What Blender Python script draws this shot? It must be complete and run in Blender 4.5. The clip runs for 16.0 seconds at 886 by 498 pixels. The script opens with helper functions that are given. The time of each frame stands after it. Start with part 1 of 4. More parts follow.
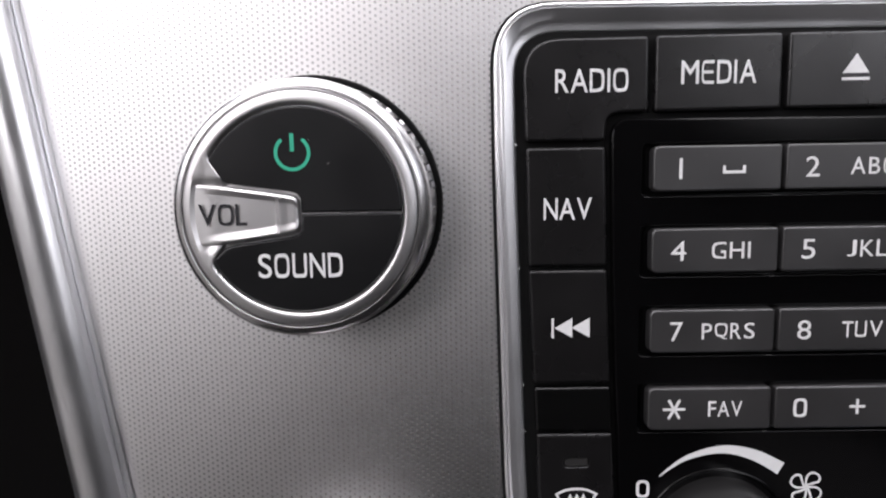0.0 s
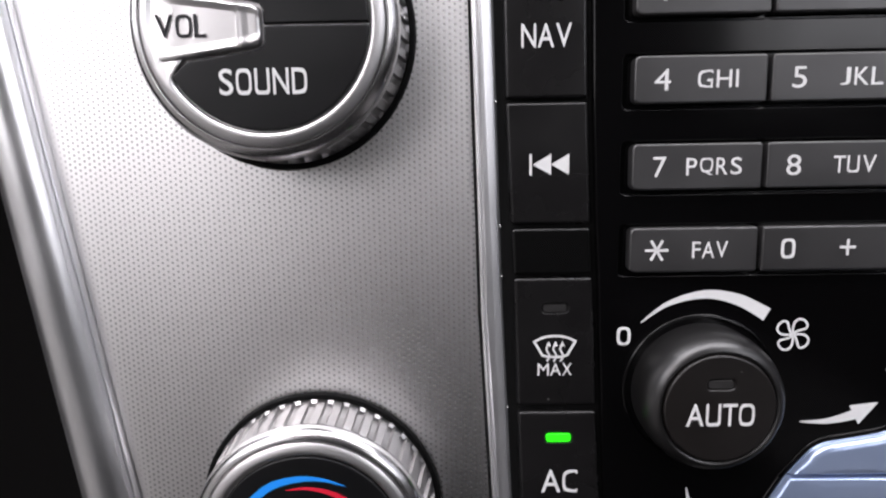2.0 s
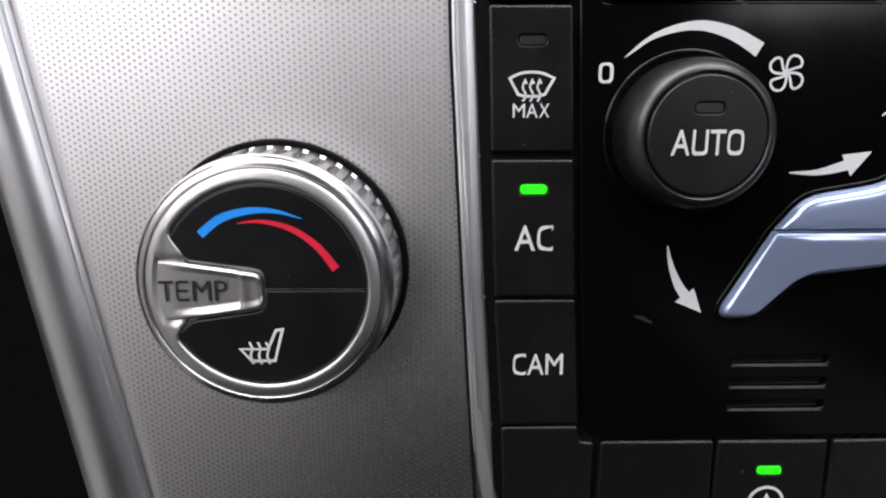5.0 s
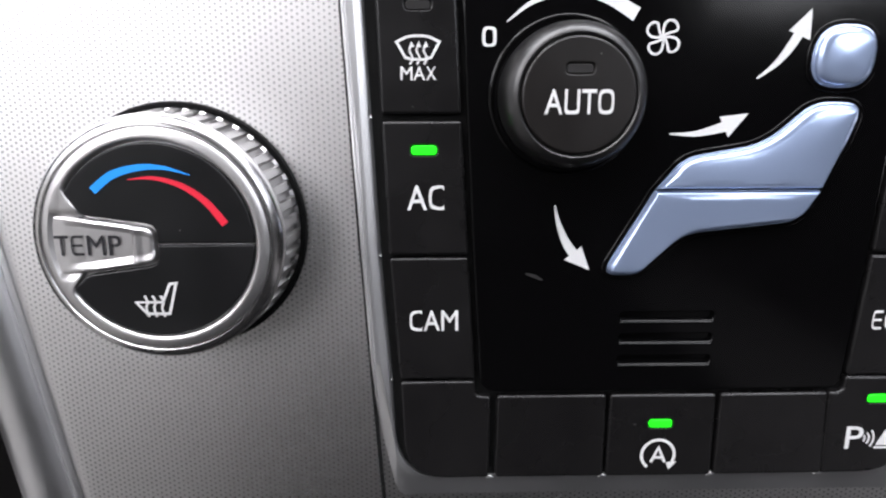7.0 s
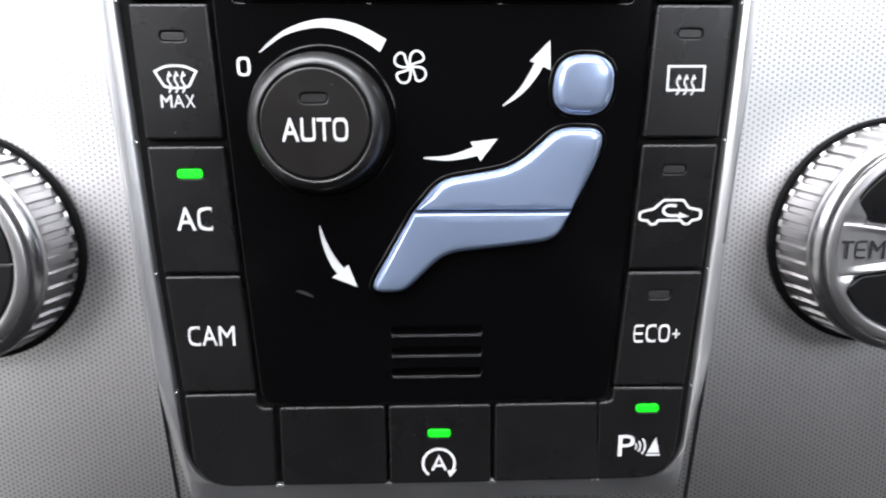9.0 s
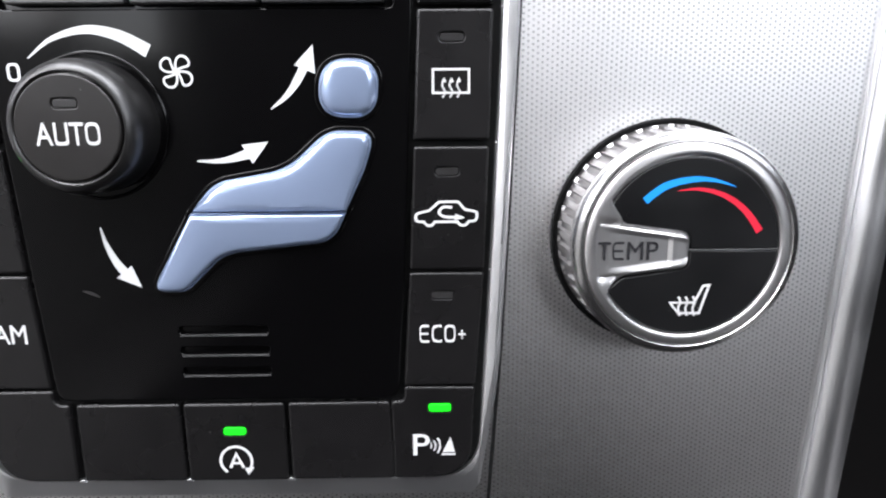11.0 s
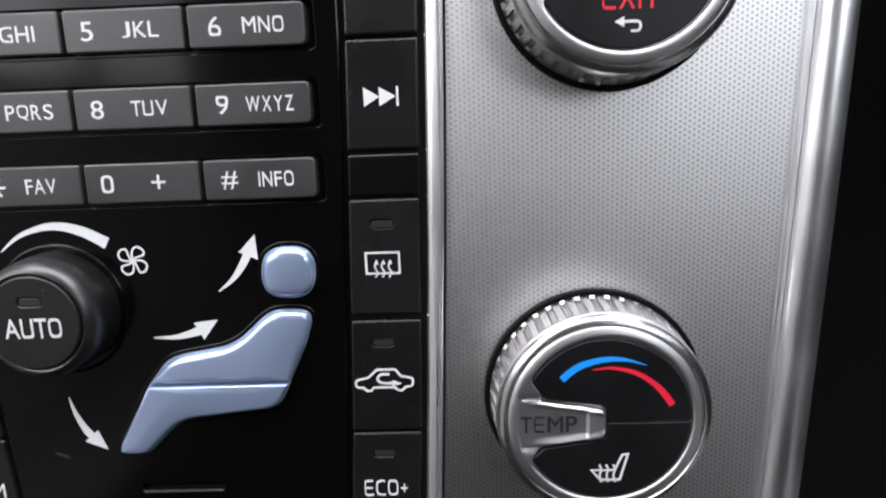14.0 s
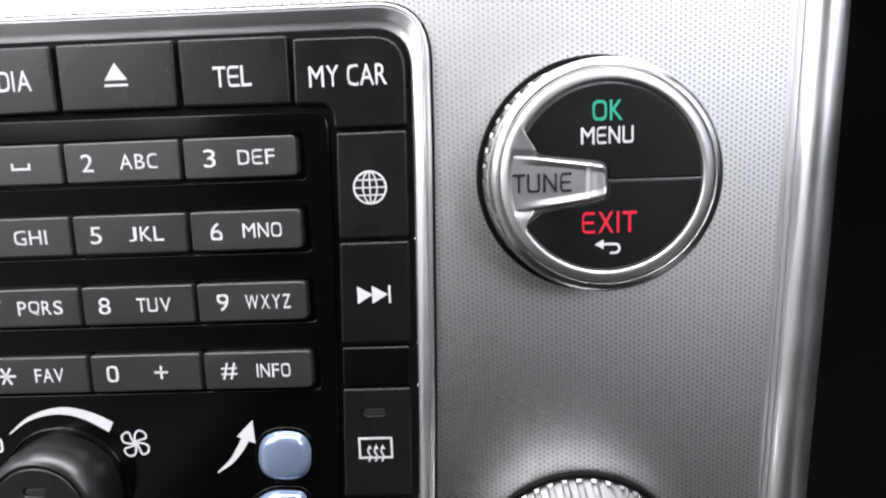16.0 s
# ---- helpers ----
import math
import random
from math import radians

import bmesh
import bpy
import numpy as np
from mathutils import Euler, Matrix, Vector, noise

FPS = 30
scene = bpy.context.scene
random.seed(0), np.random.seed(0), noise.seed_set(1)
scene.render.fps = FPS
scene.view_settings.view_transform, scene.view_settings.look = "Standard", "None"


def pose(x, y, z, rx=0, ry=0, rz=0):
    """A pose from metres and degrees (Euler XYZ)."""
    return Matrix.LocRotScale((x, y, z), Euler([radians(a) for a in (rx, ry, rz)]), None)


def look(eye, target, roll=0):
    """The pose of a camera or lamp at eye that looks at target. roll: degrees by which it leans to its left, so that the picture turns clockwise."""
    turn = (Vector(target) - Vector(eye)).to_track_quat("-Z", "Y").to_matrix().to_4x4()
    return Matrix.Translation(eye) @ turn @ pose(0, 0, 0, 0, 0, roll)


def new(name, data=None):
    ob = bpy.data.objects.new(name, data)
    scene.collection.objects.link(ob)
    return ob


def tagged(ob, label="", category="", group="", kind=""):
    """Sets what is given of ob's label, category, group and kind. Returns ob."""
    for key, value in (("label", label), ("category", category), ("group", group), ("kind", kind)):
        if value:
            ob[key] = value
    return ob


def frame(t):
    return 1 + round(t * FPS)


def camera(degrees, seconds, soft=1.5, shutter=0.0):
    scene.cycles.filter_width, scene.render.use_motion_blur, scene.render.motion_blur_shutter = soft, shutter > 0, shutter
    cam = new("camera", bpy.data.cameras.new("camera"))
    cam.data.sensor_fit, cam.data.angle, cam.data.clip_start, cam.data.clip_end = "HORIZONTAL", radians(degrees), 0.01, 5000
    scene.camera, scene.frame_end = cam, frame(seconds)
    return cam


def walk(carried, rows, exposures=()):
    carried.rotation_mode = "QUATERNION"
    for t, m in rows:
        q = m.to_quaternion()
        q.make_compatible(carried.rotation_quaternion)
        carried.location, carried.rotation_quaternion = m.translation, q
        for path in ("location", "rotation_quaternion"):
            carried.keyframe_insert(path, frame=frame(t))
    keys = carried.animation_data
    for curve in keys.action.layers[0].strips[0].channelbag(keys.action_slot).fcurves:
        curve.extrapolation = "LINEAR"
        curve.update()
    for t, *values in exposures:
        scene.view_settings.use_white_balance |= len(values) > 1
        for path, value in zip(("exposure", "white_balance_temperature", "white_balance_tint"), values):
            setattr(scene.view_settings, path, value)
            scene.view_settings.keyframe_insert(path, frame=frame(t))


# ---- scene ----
from mathutils.geometry import delaunay_2d_cdt
cam = camera(69.86, 16.0, soft=2.1, shutter=0.3)
PATH = [
    (0.0, (-0.06582, -0.10433, 0.51361), (-0.07000, 0.39188, 0.45228), -1.008),
    (0.5, (-0.06570, -0.10370, 0.50759), (-0.06783, 0.39202, 0.44237), -0.909),
    (1.0, (-0.06329, -0.10362, 0.50131), (-0.06941, 0.39136, 0.43092), -0.899),
    (1.5, (-0.06288, -0.10348, 0.49528), (-0.06884, 0.39103, 0.42166), -0.886),
    (2.0, (-0.06123, -0.10330, 0.48996), (-0.06909, 0.39039, 0.41116), -1.013),
    (2.5, (-0.06027, -0.10313, 0.48272), (-0.06599, 0.38977, 0.39898), -1.056),
    (3.0, (-0.05955, -0.10336, 0.47499), (-0.06446, 0.38942, 0.39048), -1.022),
    (3.5, (-0.05978, -0.10279, 0.46772), (-0.06140, 0.38971, 0.38143), -0.965),
    (4.0, (-0.05987, -0.10153, 0.46117), (-0.05993, 0.38977, 0.36830), -0.751),
    (6.3, (-0.05470, -0.10314, 0.44663), (-0.04249, 0.38370, 0.33332), 0.342),
    (6.5, (-0.05108, -0.10513, 0.44616), (-0.04316, 0.38257, 0.33622), 0.159),
    (7.0, (-0.04235, -0.10708, 0.44761), (-0.03330, 0.38030, 0.33633), -0.153),
    (7.5, (-0.03331, -0.10888, 0.44820), (-0.02233, 0.37883, 0.33858), -0.165),
    (8.0, (-0.02476, -0.10960, 0.44894), (-0.01095, 0.37826, 0.34030), -0.060),
    (8.5, (-0.01408, -0.11118, 0.45118), (0.00198, 0.37662, 0.34257), -0.014),
    (9.0, (-0.00243, -0.11258, 0.45114), (0.01212, 0.37540, 0.34316), -0.141),
    (9.5, (0.00810, -0.11312, 0.45179), (0.02162, 0.37493, 0.34396), -0.140),
    (10.0, (0.01853, -0.11370, 0.45078), (0.03031, 0.37447, 0.34328), -0.179),
    (10.2, (0.02282, -0.11495, 0.45020), (0.03532, 0.37356, 0.34436), -0.283),
    (12.3, (0.05769, -0.11458, 0.45479), (0.04231, 0.37191, 0.34039), -0.676),
    (12.5, (0.05733, -0.11497, 0.45514), (0.04252, 0.37250, 0.34489), -0.664),
    (13.0, (0.05824, -0.11546, 0.46280), (0.04086, 0.37218, 0.35367), -0.886),
    (13.5, (0.05797, -0.11625, 0.47262), (0.03897, 0.37202, 0.36663), -1.531),
    (14.0, (0.05857, -0.11678, 0.48144), (0.04229, 0.37362, 0.38532), -2.114),
    (14.5, (0.05965, -0.11672, 0.48932), (0.04293, 0.37474, 0.39881), -2.642),
    (15.0, (0.05938, -0.11638, 0.49649), (0.04339, 0.37615, 0.41189), -2.560),
    (15.5, (0.06165, -0.11659, 0.50572), (0.04253, 0.37668, 0.42626), -2.488),
    (16.0, (0.06292, -0.11604, 0.51274), (0.04140, 0.37780, 0.43751), -2.218),
]
EXPOSURES = [(0.0, 1.11, 6550, 17), (1.5, 1.37, 6550, 17), (3.0, 1.18, 6550, 17), (4.0, 1.06, 6550, 17), (6.5, 1.72, 6430, 14), (7.0, 1.81, 6420, 14), (8.5, 1.99, 6340, 12), (9.5, 2.28, 6320, 12), (12.5, 1.88, 6380, 13), (13.0, 1.75, 6380, 13), (14.5, 1.57, 6370, 13), (16.0, 1.66, 6390, 13)]
walk(cam, [(t, look(eye, target, roll)) for t, eye, target, roll in PATH], EXPOSURES)

# ---- world and light: an overcast day outside; added lamps in the cabin's side openings and ceiling gap ----
world = bpy.data.worlds.new("overcast_sky")
scene.world = world
world.use_nodes = True
wn = world.node_tree.nodes
sky = wn.new("ShaderNodeTexSky")
sky.sky_type = "NISHITA"
sky.sun_disc = False
sky.sun_elevation, sky.sun_rotation = radians(50), radians(200)
wn["Background"].inputs["Strength"].default_value = 0.11
cloud = wn.new("ShaderNodeHueSaturation")
cloud.inputs["Saturation"].default_value = 0.22
world.node_tree.links.new(sky.outputs["Color"], cloud.inputs["Color"])
world.node_tree.links.new(cloud.outputs["Color"], wn["Background"].inputs["Color"])


def daylight_lamp(name, eye, target, size, power, colour):
    data = bpy.data.lights.new(name, "AREA")
    data.shape = "RECTANGLE"
    data.size, data.size_y, data.energy, data.color = size[0], size[1], power, colour
    ob = new(name, data)
    ob.matrix_world = look(eye, target)
    return ob


LEFT, RIGHT, FRONT = (1.0, 0.97, 0.955), (0.95, 0.98, 1.0), (0.97, 0.99, 1.0)
# Side lamps at unseen window openings, placed and powered to match the brightness.
daylight_lamp("daylight_lamp", (-0.70, -0.52, 0.88), (-0.06, 0.0, 0.45), (0.62, 0.38), 0.83, LEFT)
daylight_lamp("daylight_lamp", (-0.735, -1.02, 0.84), (0.0, -0.60, 0.60), (0.36, 0.46), 0.36, LEFT)
daylight_lamp("daylight_lamp", (0.735, -1.18, 0.86), (0.0, -0.76, 0.66), (0.60, 0.42), 0.95, RIGHT)
# Overhead lamps added in the ceiling gap; no known source, tuned for brightness.
daylight_lamp("daylight_lamp", (-0.40, -0.50, 1.10), (-0.20, -0.08, 0.45), (0.35, 0.24), 0.54, FRONT)
daylight_lamp("daylight_lamp", (0.40, -0.50, 1.10), (0.20, -0.08, 0.45), (0.35, 0.24), 0.54, FRONT)
daylight_lamp("daylight_lamp", (0.0, -0.22, 1.10), (0.0, -0.20, 0.45), (1.0, 0.28), 2.1, FRONT)

# ---- materials ----
CM = 0.01


def material(name, colour, rough=0.5, metal=0.0, grain=0.0, grain_scale=900.0, mottle=0.0, mottle_scale=120.0, rough_var=0.0, coat=0.0, spec=0.5, emit=0.0, vary=0.0, dust=0.0):
    """Principled material with fine bump, mottled colour and smudged gloss in object space (metres)."""
    m = bpy.data.materials.new(name)
    m.use_nodes = True
    n, l = m.node_tree.nodes, m.node_tree.links
    b = n["Principled BSDF"]
    b.inputs["Base Color"].default_value = (*colour, 1)
    b.inputs["Roughness"].default_value = rough
    b.inputs["Metallic"].default_value = metal
    b.inputs["Coat Weight"].default_value = coat
    b.inputs["Coat Roughness"].default_value = 0.06
    b.inputs["Specular IOR Level"].default_value = spec
    if emit:
        b.inputs["Emission Color"].default_value = (*colour, 1)
        b.inputs["Emission Strength"].default_value = emit
    geo = n.new("ShaderNodeNewGeometry")
    if mottle or vary:
        noise_node = n.new("ShaderNodeTexNoise")
        noise_node.inputs["Scale"].default_value = mottle_scale
        noise_node.inputs["Detail"].default_value = 5
        l.new(geo.outputs["Position"], noise_node.inputs["Vector"])
        ramp = n.new("ShaderNodeMapRange")
        ramp.inputs["To Min"].default_value = 1 - mottle
        ramp.inputs["To Max"].default_value = 1 + mottle
        l.new(noise_node.outputs["Fac"], ramp.inputs["Value"])
        mix = n.new("ShaderNodeMix")
        mix.data_type, mix.blend_type = "RGBA", "MULTIPLY"
        mix.inputs["Factor"].default_value = 1
        mix.inputs["A"].default_value = (*colour, 1)
        out = ramp.outputs["Result"]
        if vary:
            info = n.new("ShaderNodeObjectInfo")
            r2 = n.new("ShaderNodeMapRange")
            r2.inputs["To Min"].default_value, r2.inputs["To Max"].default_value = 1 - vary, 1 + vary
            l.new(info.outputs["Random"], r2.inputs["Value"])
            mul = n.new("ShaderNodeMath")
            mul.operation = "MULTIPLY"
            l.new(out, mul.inputs[0])
            l.new(r2.outputs["Result"], mul.inputs[1])
            out = mul.outputs[0]
        l.new(out, mix.inputs["B"])
        l.new(mix.outputs["Result"], b.inputs["Base Color"])
    if dust:
        cells = n.new("ShaderNodeTexVoronoi")
        cells.inputs["Scale"].default_value = 420
        l.new(geo.outputs["Position"], cells.inputs["Vector"])
        size = n.new("ShaderNodeSeparateColor")
        l.new(cells.outputs["Color"], size.inputs["Color"])
        reach = n.new("ShaderNodeMapRange")
        reach.inputs["From Min"].default_value, reach.inputs["From Max"].default_value = 0.72, 1.0
        reach.inputs["To Min"].default_value, reach.inputs["To Max"].default_value = 0.0, 0.06
        l.new(size.outputs["Red"], reach.inputs["Value"])
        speck = n.new("ShaderNodeMath")
        speck.operation = "LESS_THAN"
        l.new(cells.outputs["Distance"], speck.inputs[0])
        l.new(reach.outputs["Result"], speck.inputs[1])
        amount = n.new("ShaderNodeMath")
        amount.operation = "MULTIPLY"
        amount.inputs[1].default_value = dust
        l.new(speck.outputs[0], amount.inputs[0])
        lay = n.new("ShaderNodeMix")
        lay.data_type = "RGBA"
        l.new(amount.outputs[0], lay.inputs["Factor"])
        lay.inputs["A"].default_value = (*colour, 1)
        if b.inputs["Base Color"].links:
            l.new(b.inputs["Base Color"].links[0].from_socket, lay.inputs["A"])
        lay.inputs["B"].default_value = (0.35, 0.34, 0.33, 1)
        l.new(lay.outputs["Result"], b.inputs["Base Color"])
    if rough_var:
        smudge = n.new("ShaderNodeTexNoise")
        smudge.inputs["Scale"].default_value = 70
        smudge.inputs["Detail"].default_value = 6
        l.new(geo.outputs["Position"], smudge.inputs["Vector"])
        rr = n.new("ShaderNodeMapRange")
        rr.inputs["From Min"].default_value, rr.inputs["From Max"].default_value = 0.3, 0.75
        rr.inputs["To Min"].default_value, rr.inputs["To Max"].default_value = max(0.02, rough - rough_var), rough + rough_var
        l.new(smudge.outputs["Fac"], rr.inputs["Value"])
        l.new(rr.outputs["Result"], b.inputs["Roughness"])
    if grain:
        fine = n.new("ShaderNodeTexNoise")
        fine.inputs["Scale"].default_value = grain_scale
        fine.inputs["Detail"].default_value = 3
        l.new(geo.outputs["Position"], fine.inputs["Vector"])
        bump = n.new("ShaderNodeBump")
        bump.inputs["Strength"].default_value = grain
        bump.inputs["Distance"].default_value = 0.0002
        l.new(fine.outputs["Fac"], bump.inputs["Height"])
        l.new(bump.outputs["Normal"], b.inputs["Normal"])
    return m


def dimpled_aluminium():
    """Satin aluminium pressed with a staggered grid of small dimples, 1.75 mm apart along a row and 1.03 mm down a
    column, every other row shifted by half. The shade inside the dimples is put into the colour.
    """
    m = material("dimpled_aluminium", (0.95, 0.94, 0.94), 0.40, 1.0, mottle=0.04, mottle_scale=40)
    n, l = m.node_tree.nodes, m.node_tree.links
    b = n["Principled BSDF"]
    geo = n.new("ShaderNodeNewGeometry")

    def vec(op, a, val=None, other=None):
        v = n.new("ShaderNodeVectorMath")
        v.operation = op
        l.new(a, v.inputs[0])
        if val is not None:
            v.inputs[1].default_value = val
        if other is not None:
            l.new(other, v.inputs[1])
        return v

    def dots(shift):
        flat = vec("MULTIPLY", geo.outputs["Position"], (1 / 0.00175, 0, 1 / 0.00103))
        moved = vec("ADD", flat.outputs[0], (shift, 0, shift))
        cell = vec("FRACTION", moved.outputs[0])
        mid = vec("SUBTRACT", cell.outputs[0], (0.5, 0, 0.5))
        only = vec("MULTIPLY", mid.outputs[0], (1.75, 0, 1.03))
        return vec("LENGTH", only.outputs[0]).outputs["Value"]

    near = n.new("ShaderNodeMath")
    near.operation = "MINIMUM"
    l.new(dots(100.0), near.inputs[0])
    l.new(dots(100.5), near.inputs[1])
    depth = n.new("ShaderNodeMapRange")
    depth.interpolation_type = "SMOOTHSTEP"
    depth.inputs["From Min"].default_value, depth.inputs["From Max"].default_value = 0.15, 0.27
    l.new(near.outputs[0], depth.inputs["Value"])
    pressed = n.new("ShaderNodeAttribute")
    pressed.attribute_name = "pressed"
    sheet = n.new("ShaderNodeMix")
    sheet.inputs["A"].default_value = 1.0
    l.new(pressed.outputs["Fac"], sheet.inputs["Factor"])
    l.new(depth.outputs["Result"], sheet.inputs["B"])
    fine = n.new("ShaderNodeTexNoise")
    fine.inputs["Scale"].default_value = 4000
    l.new(geo.outputs["Position"], fine.inputs["Vector"])
    add = n.new("ShaderNodeMath")
    add.operation = "MULTIPLY_ADD"
    add.inputs[1].default_value = 0.04
    l.new(fine.outputs["Fac"], add.inputs[0])
    l.new(sheet.outputs[0], add.inputs[2])
    bump = n.new("ShaderNodeBump")
    bump.inputs["Strength"].default_value = 1.0
    bump.inputs["Distance"].default_value = 0.000010
    l.new(add.outputs[0], bump.inputs["Height"])
    satin = n.new("ShaderNodeBsdfAnisotropic")
    satin.distribution = "BECKMANN"
    rough = n.new("ShaderNodeMapRange")
    rough.inputs["To Min"].default_value, rough.inputs["To Max"].default_value = 0.60, 0.50
    l.new(sheet.outputs[0], rough.inputs["Value"])
    l.new(rough.outputs["Result"], satin.inputs["Roughness"])
    # Shade inside the pits is put into the colour, down to 0.46.
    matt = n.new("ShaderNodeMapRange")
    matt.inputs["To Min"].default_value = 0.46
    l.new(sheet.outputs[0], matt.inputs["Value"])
    pit_shade = vec("SCALE", b.inputs["Base Color"].links[0].from_socket)
    l.new(matt.outputs["Result"], pit_shade.inputs["Scale"])
    l.new(pit_shade.outputs[0], satin.inputs["Color"])
    l.new(bump.outputs["Normal"], satin.inputs["Normal"])
    l.new(satin.outputs["BSDF"], n["Material Output"].inputs["Surface"])
    n.remove(b)
    return m


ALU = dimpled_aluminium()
SILVER = material("satin_silver", (0.84, 0.84, 0.85), 0.41, 1.0, grain=0.10, grain_scale=2500, rough_var=0.05)
TRIM_SILVER = material("brushed_silver", (0.86, 0.86, 0.87), 0.33, 1.0, grain=0.04, grain_scale=2500, rough_var=0.05)
CHROME = material("satin_chrome", (0.43, 0.42, 0.42), 0.32, 1.0, grain=0.04, grain_scale=3000, rough_var=0.05)
BRIGHT = material("polished_chrome", (0.68, 0.67, 0.67), 0.24, 1.0, rough_var=0.05)
PLATE = material("satin_plate", (0.67, 0.66, 0.66), 0.40, 1.0, grain=0.03, grain_scale=3500, rough_var=0.04)
BUTTON = material("soft_black_plastic", (0.0080, 0.0075, 0.0078), 0.29, grain=0.12, grain_scale=6000, mottle=0.4, mottle_scale=220, rough_var=0.09, vary=0.15, dust=0.45, spec=0.42)
KEY = material("key_black_plastic", (0.024, 0.023, 0.0236), 0.38, grain=0.06, grain_scale=7000, mottle=0.2, mottle_scale=160, rough_var=0.10, vary=0.08, dust=0.25, spec=0.9)
GLOSS = material("gloss_black", (0.0018, 0.0017, 0.0019), 0.13, rough_var=0.03, spec=0.27)
FILLER = material("filler_gloss_black", (0.003, 0.003, 0.003), 0.20, rough_var=0.06, spec=0.4, dust=0.2)
DARK = material("dark_recess", (0.006, 0.006, 0.006), 0.7, mottle=0.3, grain=0.2, spec=0.12)
FOOT_BLACK = material("foot_ring_black", (0.002, 0.002, 0.002), 0.6, spec=0.08)
RUBBER = material("knob_black", (0.0055, 0.0055, 0.006), 0.38, spec=0.32, grain=0.06, grain_scale=7000, mottle=0.35, rough_var=0.14, dust=0.6)
FAN_BLACK = material("fan_knob_black", (0.007, 0.0066, 0.0066), 0.34, spec=0.95, grain=0.05, grain_scale=7000, mottle=0.2, rough_var=0.06, dust=0.3)
CAP = material("cap_black_plastic", (0.0095, 0.0082, 0.0078), 0.32, grain=0.08, grain_scale=6000, mottle=0.3, mottle_scale=200, rough_var=0.10, dust=0.5)
WHITE = material("white_print", (0.70, 0.70, 0.70), 0.5, mottle=0.06, mottle_scale=900)
GREY_PRINT = material("grey_print", (0.016, 0.0155, 0.018), 0.55, mottle=0.1, spec=0.3)
GREEN = material("green_print", (0.025, 0.40, 0.25), 0.5, mottle=0.06)
RED = material("red_print", (0.66, 0.012, 0.038), 0.5, mottle=0.06)
BLUE = material("blue_print", (0.006, 0.28, 0.86), 0.5, mottle=0.06)
LED_ON = material("lit_green_led", (0.008, 0.85, 0.01), 0.4, emit=0.55)
LED_ON.node_tree.nodes["Principled BSDF"].inputs["Base Color"].default_value = (0.0, 0.12, 0.0, 1)
LED_OFF = material("unlit_led", (0.026, 0.025, 0.025), 0.30, mottle=0.2)
AIR = material("blue_silver", (0.41, 0.51, 0.73), 0.22, 0.65, grain=0.6, grain_scale=75, mottle=0.03, mottle_scale=25, coat=0.8)
CLOTH = material("cabin_lining", (0.30, 0.29, 0.28), 0.9, grain=0.4, mottle=0.2)
# Pale tone of the unseen left wall, raised to brighten the fascia's reflection.
PALE_WALL = material("pale_cabin_wall", (0.60, 0.58, 0.55), 0.8, grain=0.4, mottle=0.15)
# Tones of the floor strips that brighten the lower fascia by reflection.
PALE_FILL = material("pale_floor_reflector", (0.33, 0.32, 0.31), 0.9, grain=0.4, mottle=0.2)
GREY_FILL = material("grey_floor_reflector", (0.27, 0.26, 0.255), 0.9, grain=0.4, mottle=0.2)
REAR_GREY = material("grey_rear_wall", (0.10, 0.098, 0.095), 0.9, grain=0.4, mottle=0.2)
DASH = material("cabin_dark_plastic", (0.005, 0.0045, 0.0045), 0.8, spec=0.2, grain=0.4, mottle=0.25)

# ---- shapes: drawn in centimetres on the panel's face, x to the right, y up, height out of it ----
AXES = pose(0, 0, 0, 90, 0, 0)


def place(x, y, h=0.0):
    return Matrix.Translation((x * CM, -h * CM, y * CM)) @ AXES


def mesh(name, bm, mat, sharp=32, flat=0.9995):
    bmesh.ops.recalc_face_normals(bm, faces=bm.faces)
    bmesh.ops.scale(bm, vec=(CM, CM, CM), verts=bm.verts)
    me = bpy.data.meshes.new(name)
    bm.to_mesh(me)
    bm.free()
    me.materials.append(mat)
    me.polygons.foreach_set("use_smooth", [True] * len(me.polygons))
    me.set_sharp_from_angle(angle=radians(sharp))
    me.polygons.foreach_set("use_smooth", [abs(f.normal.z) < flat for f in me.polygons])
    me.update()
    return me


def thing(name, bm, mat, x, y, h, label, category, group="", kind="", flat=0.9995):
    ob = new(name, mesh(name, bm, mat, flat=flat))
    ob.matrix_world = place(x, y, h)
    return tagged(ob, label, category, group, kind)


def part(name, bm, mat, parent, label="", x=0.0, y=0.0, h=0.0):
    ob = new(name, bm if isinstance(bm, bpy.types.Mesh) else mesh(name, bm, mat))
    ob.parent = parent
    ob.matrix_basis = Matrix.Translation((x * CM, y * CM, h * CM))
    return tagged(ob, label)


def rounded(corners, k=6):
    """An outline, counter-clockwise, from corners (x, y, radius)."""
    out, n = [], len(corners)
    for i, (x, y, r) in enumerate(corners):
        p, a, b = Vector((x, y)), Vector(corners[i - 1][:2]), Vector(corners[(i + 1) % n][:2])
        da, db = (a - p).normalized(), (b - p).normalized()
        if r <= 0:
            out.append(p)
            continue
        half = max(0.01, da.angle(db) / 2)
        run = min(r / math.tan(half), 0.49 * (a - p).length, 0.49 * (b - p).length)
        s, e = p + da * run, p + db * run
        for j in range(k + 1):
            t = j / k
            out.append(s * (1 - t) ** 2 * 1.0 + p * 2 * t * (1 - t) * 1.0 + e * t * t)
    return out


def box(w, d, r=0.06, x=0.0, y=0.0, k=4):
    return rounded([(x - w / 2, y - d / 2, r), (x + w / 2, y - d / 2, r), (x + w / 2, y + d / 2, r), (x - w / 2, y + d / 2, r)], k)


